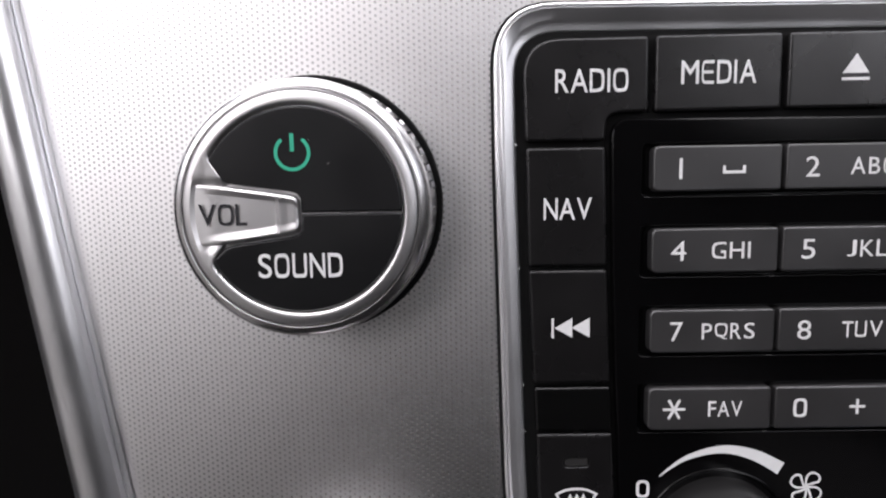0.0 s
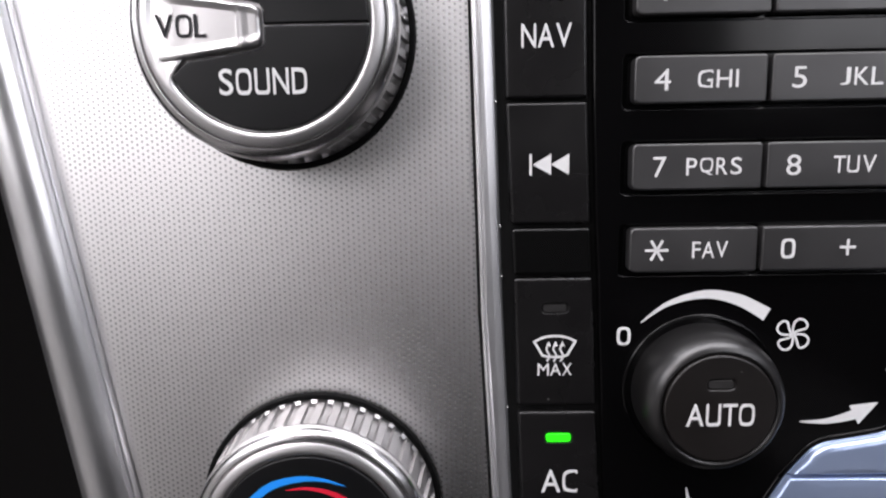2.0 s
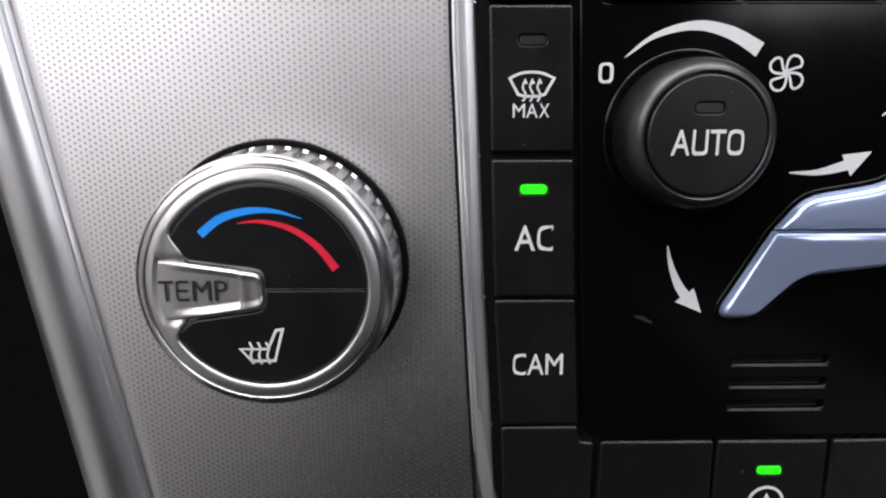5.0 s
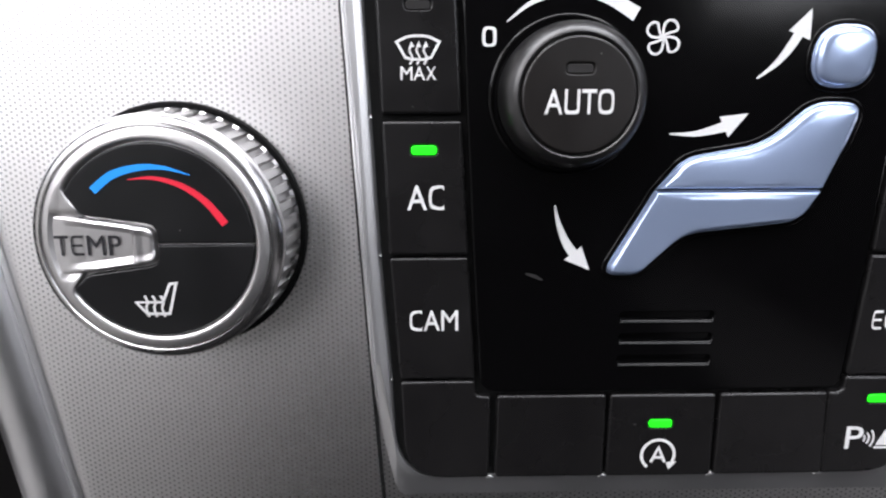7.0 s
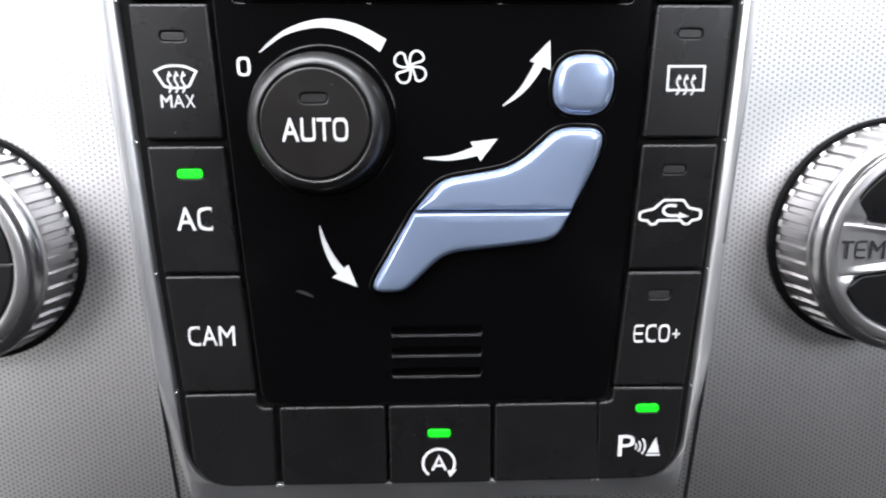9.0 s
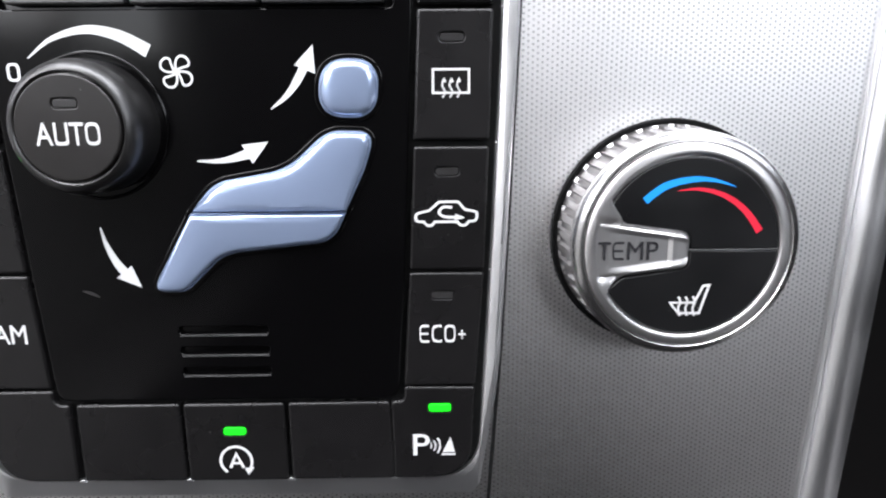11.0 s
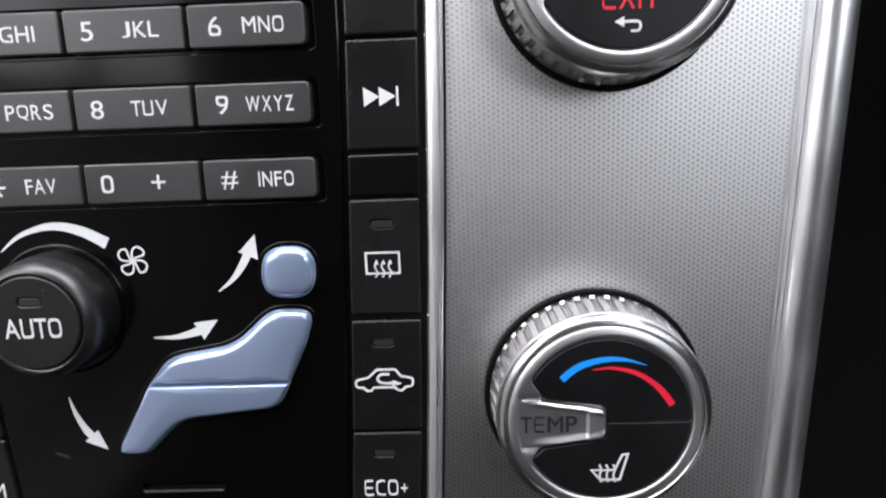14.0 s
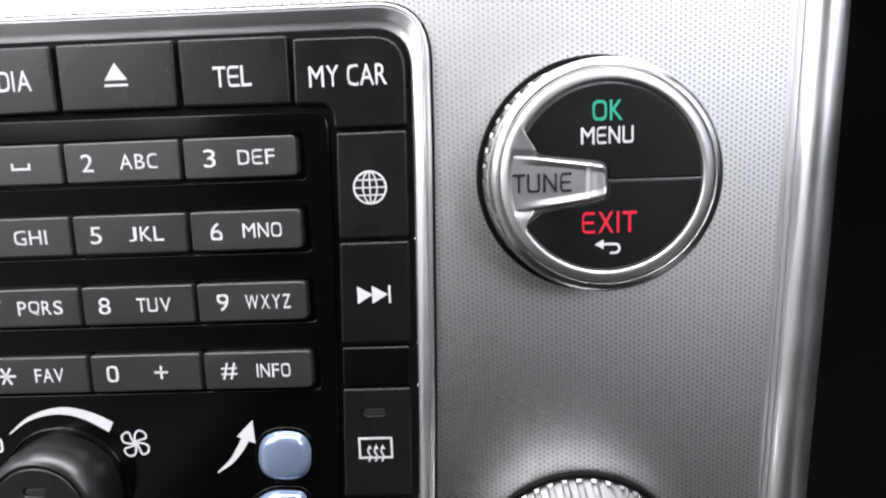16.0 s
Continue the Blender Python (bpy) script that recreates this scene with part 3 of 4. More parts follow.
PANEL = gloss_panel()


# ---- printed symbols ----
def arrow(points, widths, wing_a, wing_b, tip):
    line = curve_through(points, 6)
    n = len(line)
    bm = stroke(line, 0, 0, PRINT, taper=[float(np.interp(i / (n - 1), np.linspace(0, 1, len(widths)), widths)) for i in range(n)])
    vs = [bm.verts.new((*p, PRINT * 1.3)) for p in (wing_a, wing_b, tip)]
    lo = [bm.verts.new((*p, 0)) for p in (wing_a, wing_b, tip)]
    bm.faces.new(vs)
    for i in range(3):
        bm.faces.new((lo[i], lo[(i + 1) % 3], vs[(i + 1) % 3], vs[i]))
    return bm


def arc_band(points, widths, k=10):
    line = curve_through(points, k)
    n = len(line)
    return stroke(line, 0, 0, PRINT, taper=[float(np.interp(i / (n - 1), np.linspace(0, 1, len(widths)), widths)) for i in range(n)])


part("arrow", arrow([(-2.12, 43.07), (-2.07, 42.83), (-1.99, 42.60), (-1.88, 42.375), (-1.76, 42.21)], [0.02, 0.07, 0.11, 0.15, 0.17], (-1.93, 42.11), (-1.63, 42.345), (-1.475, 41.92)), WHITE, PANEL, "white printed arrow")
part("arrow", arrow([(-0.24, 44.265), (0.15, 44.262), (0.42, 44.31), (0.68, 44.385)], [0.02, 0.085, 0.13, 0.18], (0.755, 44.205), (0.58, 44.545), (1.06, 44.60)), WHITE, PANEL, "white printed arrow")
part("arrow", arrow([(1.14, 45.16), (1.42, 45.38), (1.62, 45.63), (1.76, 45.87)], [0.02, 0.09, 0.14, 0.16], (1.95, 45.76), (1.59, 45.91), (1.93, 46.25)), WHITE, PANEL, "white printed arrow")
part("fan_scale", arc_band([(-3.0, 46.05), (-2.55, 46.37), (-1.95, 46.52), (-1.40, 46.42), (-0.91, 46.16)], [0.015, 0.08, 0.14, 0.19, 0.235]), WHITE, PANEL, "white tapering arc over the fan knob")
legend("0", 0.23, 0.31, WHITE, PANEL, -3.28, 45.82, 0, "figure", "printed nought", bold=0.0)


def petals():
    bm = bmesh.new()
    for i in range(4):
        a = radians(90 * i)
        pts = [(0.0, 0.03), (-0.005, 0.13), (0.02, 0.23), (0.09, 0.29), (0.19, 0.275), (0.255, 0.19), (0.235, 0.115), (0.14, 0.085), (0.04, 0.045), (0.012, 0.0)]
        line = curve_through(pts, 5)
        stroke([(0.9 * (p.x * math.cos(a) - p.y * math.sin(a)), 0.9 * (p.x * math.sin(a) + p.y * math.cos(a))) for p in line], 0.038, 0, PRINT, bm)
    return bm


part("fan_symbol", petals(), WHITE, PANEL, "white printed fan symbol", -0.46, 45.81)

# ---- push buttons ----
GROUP = "push buttons of the control insert"


def led_line(x, y, lit, wide=0.44):
    return box(wide if lit else wide * 0.95, 0.165 if lit else 0.155, 0.07, x, y)


def led(parent, x, y, lit, h=0.0, wide=0.44):
    """The lens in a button's indicator recess, flush when lit and a little sunk when not."""
    line = inset(led_line(0, 0, lit, wide), 0.008)
    part("indicator_led", slab(line, -0.10, 0.004 if lit else -0.022, 0.012), LED_ON if lit else LED_OFF, parent, "lit green indicator" if lit else "unlit indicator", x, y, h)


def pierced(line, low, high, bevel, holes):
    """A plate with a rounded upper edge and small round-lipped recesses in its face."""
    bm = bmesh.new()
    loops = [[(p.x, p.y, low) for p in line]]
    for i in range(4):
        a = math.pi / 2 * i / 3
        loops.append([(p.x, p.y, high - bevel * (1 - math.sin(a))) for p in inset(line, bevel * (1 - math.cos(a)))])
    rims = [rings(bm, loops)[-1]]
    for hole in holes:
        made = rings(bm, [[(*p, high + h) for p in inset(hole, d)] for d, h in ((-0.03, 0.0), (-0.016, -0.005), (-0.006, -0.018), (0.0, -0.04), (0.0, -0.09))])
        bm.faces.new(made[-1])
        rims.append(made[0])
    edges = [bm.edges.get((r[i], r[(i + 1) % len(r)])) for r in rims for i in range(len(r))]
    bmesh.ops.triangle_fill(bm, use_beauty=True, use_dissolve=False, edges=edges, normal=(0, 0, 1))
    return bm


def button(corners, label, bevel=0.05, mat=BUTTON, holes=()):
    """A push button; holes: its indicator recesses as (x, y, lit), with their lenses."""
    cx = (min(c[0] for c in corners) + max(c[0] for c in corners)) / 2
    cy = (min(c[1] for c in corners) + max(c[1] for c in corners)) / 2
    line = rounded([(x - cx, y - cy, r) for x, y, r in corners], 6)
    body = pierced(line, -0.36, 0.0, bevel, [led_line(x - cx, y - cy, lit) for x, y, lit in holes]) if holes else slab(line, -0.36, 0.0, bevel)
    ob = thing("push_button", body, mat, cx, cy, 0, label, "push button", GROUP)
    for x, y, lit in holes:
        led(ob, x - cx, y - cy, lit)
    return ob, cx, cy


def column_button(side, low, high, label, mat=BUTTON, holes=()):
    near, far = COLUMN_IN[side], COLUMN_OUT[side]
    c = [(along(near, low), low, 0.06), (along(far, low), low, 0.06), (along(far, high), high, 0.06), (along(near, high), high, 0.06)]
    return button(c if side > 0 else flip(c), label, mat=mat, holes=holes)


def word(b, words, width, tall, x, y, mat=WHITE, bold=0.006, gap=1.0):
    ob, cx, cy = b
    return legend(words, width, tall, mat, ob, x - cx, y - cy, 0.0, bold=bold, gap=gap)


def symbol(b, bm, x, y, mat=WHITE, label="white symbol"):
    ob, cx, cy = b
    return part("symbol", bm, mat, ob, label, x - cx, y - cy, 0.0)


CORNER = [(-5.30, 51.80, 0.07), (-4.01, 51.80, 0.07), (-3.99, 52.235, 0.36), (-3.32, 52.25, 0.07), (-3.33, 53.43, 0.07), (-5.36, 53.42, 0.62)]
b = button(CORNER, "black corner button lettered RADIO inside the silver bezel")
word(b, "RADIO", 1.17, 0.37, -4.24, 52.75)
b = button([(-3.22, 52.24, 0.07), (-1.19, 52.26, 0.07), (-1.20, 53.45, 0.07), (-3.22, 53.44, 0.07)], "black button lettered MEDIA in the top row")
word(b, "MEDIA", 1.20, 0.37, -2.21, 52.85)
b = button([(-1.10, 52.26, 0.07), (1.06, 52.26, 0.07), (1.08, 53.45, 0.07), (-1.10, 53.45, 0.07)], "black button with a white eject symbol")


def triangle(points, bm=None):
    bm = bm or bmesh.new()
    lo, hi = [bm.verts.new((*p, 0)) for p in points], [bm.verts.new((*p, PRINT * 1.3)) for p in points]
    bm.faces.new(hi)
    for i in range(len(points)):
        bm.faces.new((lo[i - 1], lo[i], hi[i], hi[i - 1]))
    return bm


bm = triangle([(-0.21, -0.085), (0.21, -0.085), (0.0, 0.22)])
stroke([(-0.22, -0.175), (0.22, -0.175)], 0.045, 0, PRINT, bm)
symbol(b, bm, -0.03, 52.88)
b = button([(1.16, 52.26, 0.07), (3.14, 52.24, 0.07), (3.15, 53.44, 0.07), (1.16, 53.45, 0.07)], "black button lettered TEL in the top row")
word(b, "TEL", 0.69, 0.37, 2.11, 52.77)
b = button(flip([(-5.22, 51.77, 0.07), (-3.89, 51.77, 0.07), (-3.88, 52.21, 0.36), (-3.20, 52.22, 0.07), (-3.24, 53.38, 0.07), (-5.26, 53.36, 0.62)]), "black corner button lettered MY CAR inside the silver bezel")
word(b, "MY CAR", 1.40, 0.37, 4.20, 52.70)

b = column_button(-1, 49.745, 51.70, "black button lettered NAV in the side column")
word(b, "NAV", 0.79, 0.36, -4.61, 50.70)
b = column_button(-1, 47.735, 49.68, "black button with a white skip-back symbol")
bm = stroke([(-0.30, -0.17), (-0.30, 0.17)], 0.04, 0, PRINT)
triangle([(-0.27, 0.0), (0.03, -0.17), (0.03, 0.17)], bm)
triangle([(0.02, 0.0), (0.32, -0.17), (0.32, 0.17)], bm)
symbol(b, bm, -4.55, 48.70)
column_button(-1, 46.885, 47.66, "small blank glossy black filler button in the side column", FILLER)
b = column_button(-1, 44.60, 46.83, "black button for the windscreen defroster, lettered MAX, unlit", holes=[(-4.43, 46.31, False)])
word(b, "MAX", 0.58, 0.215, -4.43, 45.25)


def heat_lines(bm, x0, step, low, high, width=0.035, head=0.055):
    """Three rising wavy arrows."""
    for i in (-1, 0, 1):
        x = x0 + i * step
        tall = high - low
        line = curve_through([(x - 0.02, low), (x + 0.025, low + tall * 0.28), (x - 0.025, low + tall * 0.6), (x + 0.01, low + tall * 0.86)], 5)
        stroke(line, width, 0, PRINT, bm)
        triangle([(x - head + 0.01, high - 0.09), (x + head + 0.01, high - 0.09), (x + 0.01, high)], bm)
    return bm


bm = stroke(curve_through([(-0.345, 0.12), (-0.18, 0.195), (0, 0.215), (0.18, 0.195), (0.345, 0.12)], 5) + [Vector((0.21, -0.12)), Vector((0.10, -0.15)), Vector((-0.10, -0.15)), Vector((-0.21, -0.12))], 0.042, 0, PRINT, closed=True)
heat_lines(bm, 0.0, 0.115, -0.23, 0.13, 0.032, 0.045)
symbol(b, bm, -4.43, 45.62)
b = column_button(-1, 42.205, 44.49, "black button lettered AC with a lit green indicator", holes=[(-4.35, 44.01, True)])
word(b, "AC", 0.63, 0.42, -4.33, 43.21)
b = column_button(-1, 39.885, 42.155, "black button lettered CAM in the side column")
word(b, "CAM", 0.86, 0.38, -4.20, 41.01)
FOOT = [(-4.74, 37.87, 0.85), (-3.19, 37.88, 0.07), (-3.17, 39.53, 0.07), (-3.45, 39.54, 0.22), (-3.46, 39.84, 0.07), (-4.82, 39.835, 0.07)]
FOOT_RIGHT = [(4.68, 37.90, 0.85), (4.76, 39.85, 0.07), (3.38, 39.86, 0.07), (3.37, 39.56, 0.22), (3.11, 39.55, 0.07), (3.15, 37.88, 0.07)]
button(FOOT, "blank black corner button with a rounded lower edge")
button([(-3.07, 37.88, 0.07), (-1.02, 37.87, 0.07), (-1.03, 39.54, 0.07), (-3.05, 39.54, 0.07)], "blank black button in the bottom row")
b = button([(-0.965, 37.87, 0.07), (1.03, 37.87, 0.07), (1.01, 39.54, 0.07), (-0.965, 39.54, 0.07)], "black start-stop button with a lit green indicator", holes=[(0.01, 38.95, True)])
bm = stroke(circle(0.31, 30, start=-28, end=232, closed=False), 0.055, 0, PRINT)
triangle([(0.16, -0.16), (0.36, -0.14), (0.22, -0.31)], bm)
stroke([(-0.125, -0.15), (0.005, 0.155), (0.135, -0.15)], 0.06, 0, PRINT, bm)
stroke([(-0.08, -0.05), (0.08, -0.05)], 0.05, 0, PRINT, bm)
symbol(b, bm, 0.0, 38.31)
button([(1.10, 37.88, 0.07), (3.17, 37.88, 0.07), (3.09, 39.55, 0.07), (1.09, 39.54, 0.07)], "blank black button in the bottom row")
b = button(FOOT_RIGHT, "black corner button for parking sensors with a lit green indicator", holes=[(4.07, 39.41, True)])
word(b, "P", 0.33, 0.46, 3.70, 38.62)
bm = bmesh.new()
for r, w in ((0.10, 0.03), (0.18, 0.032), (0.27, 0.034)):
    stroke(circle(r, 8, -0.22, 0.0, -38, 38, False), w, 0, PRINT, bm)
triangle([(0.10, -0.14), (0.34, -0.14), (0.26, 0.19)], bm)
stroke([(0.08, -0.19), (0.36, -0.19)], 0.04, 0, PRINT, bm)
symbol(b, bm, 4.02, 38.60)

b = column_button(1, 49.745, 51.70, "black button with a white globe symbol")
bm = stroke(circle(0.295, 32), 0.036, 0, PRINT, closed=True)
stroke([(0.13 * math.cos(2 * math.pi * i / 24), 0.29 * math.sin(2 * math.pi * i / 24)) for i in range(24)], 0.028, 0, PRINT, bm, closed=True)
for y, w in ((0.0, 0.29), (0.14, 0.255), (-0.14, 0.255)):
    stroke([(-w, y), (w, y)], 0.027, 0, PRINT, bm)
stroke([(0, -0.29), (0, 0.29)], 0.027, 0, PRINT, bm)
symbol(b, bm, 4.49, 50.69)
b = column_button(1, 47.735, 49.68, "black button with a white skip-forward symbol")
bm = stroke([(0.30, -0.17), (0.30, 0.17)], 0.04, 0, PRINT)
triangle([(0.27, 0.0), (-0.03, 0.17), (-0.03, -0.17)], bm)
triangle([(-0.02, 0.0), (-0.31, 0.17), (-0.31, -0.17)], bm)
symbol(b, bm, 4.45, 48.68)
column_button(1, 46.885, 47.66, "small blank glossy black filler button in the side column", FILLER)
b = column_button(1, 44.60, 46.83, "black button for the rear window heater, unlit", holes=[(4.34, 46.36, False)])
bm = stroke([(-0.315, -0.18), (0.315, -0.18), (0.315, 0.22), (-0.315, 0.22)], 0.04, 0, PRINT, closed=True)
heat_lines(bm, 0.0, 0.13, -0.26, 0.09, 0.030, 0.045)
symbol(b, bm, 4.32, 45.60)
b = column_button(1, 42.205, 44.49, "black air recirculation button with a white car symbol, unlit", holes=[(4.24, 44.04, False)])
outline = rounded([(-0.42, -0.15, 0.0), (-0.36, -0.22, 0.07), (-0.27, -0.22, 0.07), (-0.22, -0.15, 0.0), (0.20, -0.15, 0.0), (0.25, -0.22, 0.07), (0.35, -0.22, 0.07), (0.40, -0.15, 0.0), (0.55, -0.13, 0.07), (0.56, 0.03, 0.06), (0.32, 0.08, 0.07), (0.22, 0.22, 0.07), (-0.14, 0.22, 0.08), (-0.32, 0.06, 0.06), (-0.57, 0.0, 0.08), (-0.57, -0.14, 0.07)], 3)
bm = stroke(outline, 0.045, 0, PRINT, closed=True)
arc = curve_through([(0.10, 0.115), (-0.06, 0.12), (-0.14, 0.03), (-0.05, -0.055), (0.16, -0.065)], 5)
stroke(arc, 0.05, 0, PRINT, bm)
triangle([(0.14, -0.12), (0.34, -0.08), (0.16, 0.0)], bm)
symbol(b, bm, 4.23, 43.27)
b = column_button(1, 39.885, 42.155, "black button lettered ECO+, unlit", holes=[(4.14, 41.71, False)])
word(b, "ECO+", 0.88, 0.36, 4.14, 40.95, gap=1.1)

# ---- keypad ----
KEYPAD = [
    (("1", 0.08, ""), ("2", 0.22, "ABC"), ("3", 0.22, "DEF")),
    (("4", 0.25, "GHI"), ("5", 0.22, "JKL"), ("6", 0.22, "MNO")),
    (("7", 0.21, "PQRS"), ("8", 0.23, "TUV"), ("9", 0.22, "WXYZ")),
    (("*", 0.36, "FAV"), ("0", 0.23, "+"), ("#", 0.31, "INFO")),
]
WIDE = {"ABC": 0.70, "DEF": 0.68, "GHI": 0.63, "JKL": 0.66, "MNO": 0.73, "PQRS": 0.88, "TUV": 0.67, "WXYZ": 0.86, "FAV": 0.575, "INFO": 0.65}
KEY_X = [(-3.25, -1.18, -2.81, -1.95), (-1.11, 1.04, -0.69, 0.27), (1.12, 3.20, 1.60, 2.46)]


def keypad_key(row, column):
    y = ROWS_Y[row]
    x0, x1, xd, xl = KEY_X[column]
    digit, wide, letters = KEYPAD[row][column]
    cx, w, tall = (x0 + x1) / 2, x1 - x0, 0.735
    ra, rb = (0.12 if column == 0 else 0.06), (0.12 if column == 2 else 0.06)
    line = rounded([(-w / 2, -tall / 2, ra), (w / 2, -tall / 2, rb), (w / 2, tall / 2, rb), (-w / 2, tall / 2, ra)], 5)
    ob = thing("keypad_key", slab(line, -0.30, 0.0, 0.035), KEY, cx, y, 0.10, f"dark grey keypad key marked {digit} {letters}".strip(), "key", "keypad keys")
    if digit == "*":
        bm = bmesh.new()
        for a in (0, 60, 120):
            c, s = 0.19 * math.cos(radians(a)), 0.19 * math.sin(radians(a))
            stroke([(-c, -s), (c, s)], 0.045, 0, PRINT, bm)
        part("figure", bm, WHITE, ob, "", xd - cx, 0, 0)
    elif digit == "1":
        part("figure", stroke([(0, -0.165), (0, 0.165)], 0.05, 0, PRINT), WHITE, ob, "", xd - cx, 0, 0)
        part("legend", stroke([(-0.16, 0.06), (-0.16, -0.045), (0.16, -0.045), (0.16, 0.06)], 0.045, 0, PRINT), WHITE, ob, "", xl - cx, -0.02, 0)
    else:
        legend(digit, wide, 0.325, WHITE, ob, xd - cx, 0, 0, "figure", bold=0.0)
    if letters == "+":
        bm = stroke([(-0.13, 0), (0.13, 0)], 0.045, 0, PRINT)
        stroke([(0, -0.13), (0, 0.13)], 0.045, 0, PRINT, bm)
        part("legend", bm, WHITE, ob, "", xl - cx, 0.01, 0)
    elif letters:
        legend(letters, WIDE[letters], 0.27, WHITE, ob, xl - cx, 0, 0, bold=0.004, gap=1.1)


for r in range(4):
    for c in range(3):
        keypad_key(r, c)

# ---- rotary knobs ----
FACE = 1.222
TAB_TOP = 1.245
SEAM = -0.045


def knob_face(upper):
    """Half of the black face, cut out round the metal tab."""
    if upper:
        pts = circle(1.53, 44, 0, 0, -1.3, 150.5, False) + [Vector(p) for p in ((-1.27, 0.66), (-1.14, 0.46), (-1.06, 0.41), (-0.15, 0.285), (-0.03, 0.25), (0.02, 0.17), (0.03, SEAM + 0.012))]
    else:
        pts = circle(1.53, 44, 0, 0, 208.5, 357.6, False) + [Vector(p) for p in ((0.03, SEAM - 0.012), (0.02, -0.29), (-0.03, -0.355), (-0.15, -0.395), (-1.05, -0.52), (-1.14, -0.56), (-1.27, -0.68))]
    return slab(pts, 1.08, FACE, 0.03)


def dish(x):
    """How far the tab and the flare beside it fall away towards the ring."""
    return -0.024 * max(0.0, (-0.75 - x) / 0.8) ** 2


def sink(x):
    """How far the tab's floor drops before its cross ridge."""
    return -0.022 * smooth(x, -1.50, -1.15) * (1 - smooth(x, -0.47, -0.41))


def flared_ring():
    """The polished ring round the face, widened towards the tab."""
    n = 180
    bm = bmesh.new()
    loops = []
    for rb, h in ((1.762, 1.00), (1.762, 1.17), (1.755, 1.193), (1.735, 1.208), (1.69, 1.228), (1.635, 1.238), (-0.75, 1.238), (-0.5, 1.238), (-0.25, 1.238), (1.60, 1.236), (1.58, 1.228), (1.562, 1.208), (1.55, 1.15)):
        loop = []
        for i in range(n):
            deg = 360 * i / n
            c, s = math.cos(radians(deg)), math.sin(radians(deg))
            share = smooth(deg, 147, 157) * (1 - smooth(deg, 201, 213))
            move = (1.13 / max(0.5, abs(c)) - 1.55) * share
            r = rb if rb > 1.61 else (rb + move if rb > 0 else 1.60 + move + (0.035 - move) * -rb)
            under = smooth(r * s, -0.62, -0.5) * (1 - smooth(r * s, 0.38, 0.5))
            loop.append((r * c, r * s, h + ((dish(r * c) - 0.045 * under) * share if rb < 1.61 else 0)))
        loops.append(loop)
    bm.faces.new(rings(bm, loops)[-1])
    return bm


TAB_HIGH, TAB_LOW = [(-1.62, 0.42), (-1.10, 0.365), (-0.30, 0.243), (-0.125, 0.215)], [(-1.62, -0.54), (-1.10, -0.485), (-0.30, -0.367), (-0.125, -0.345)]
TAB_CROSS = ((0.0, -0.16), (0.0, -0.04), (0.012, -0.008), (0.03, 0.014), (0.05, 0.024), (0.075, 0.020), (0.105, 0.006), (0.14, 0.0))


def metal_tab():
    """The tab: a bar with raised long edges, a cross ridge and a rounded end."""
    stations = [-1.60, -1.52, -1.45, -1.375, -1.30, -1.225, -1.15, -1.075, -1.0, -0.925, -0.85, -0.775, -0.70, -0.65, -0.60, -0.54, -0.50, -0.47, -0.44, -0.41, -0.38, -0.34, -0.29, -0.24, -0.20, -0.175, -0.155, -0.14, -0.13, -0.125]
    bm = bmesh.new()
    loops = []
    for x in stations:
        g = (x + 0.25) / 0.125 if x > -0.25 else 0.0
        pull = 0.10 * (1 - math.sqrt(max(0.0, 1 - g * g)))
        hi, lo = along(TAB_HIGH, x) - pull, along(TAB_LOW, x) + pull
        swell = 0.038 * smooth(x, -0.48, -0.40) - 0.018 * smooth(x, -0.40, -0.31)
        end = -0.05 * (1 - math.sqrt(max(0.0, 1 - max(0.0, (x + 0.19) / 0.065) ** 2)))
        grow = smooth(x, -1.45, -0.9)
        top = TAB_TOP + dish(x) + swell + end - 0.02 * (1 - smooth(x, -1.60, -1.25))
        floor = [0, 0, 0, 0, 0, 0.25, 0.8, 1.0]
        row = [(x, hi - d, top + (h if h <= 0 else h * grow) + f * sink(x)) for (d, h), f in zip(TAB_CROSS, floor)]
        row += [(x, hi + (lo - hi) * k / 8, top + sink(x)) for k in (2.4, 4, 5.6)]
        row += [(x, lo + d * 1.25, top + (h if h <= 0 else h * 1.05 * grow) + f * sink(x)) for (d, h), f in reversed(list(zip(TAB_CROSS, floor)))]
        reach = 0.12 * min(1.0, max(0.0, (x + 1.6) / 0.8))
        loops.append([(px + reach, py, ph) for px, py, ph in row])
    made = rings(bm, loops, close=False)
    bm.faces.new(made[-1])
    return bm


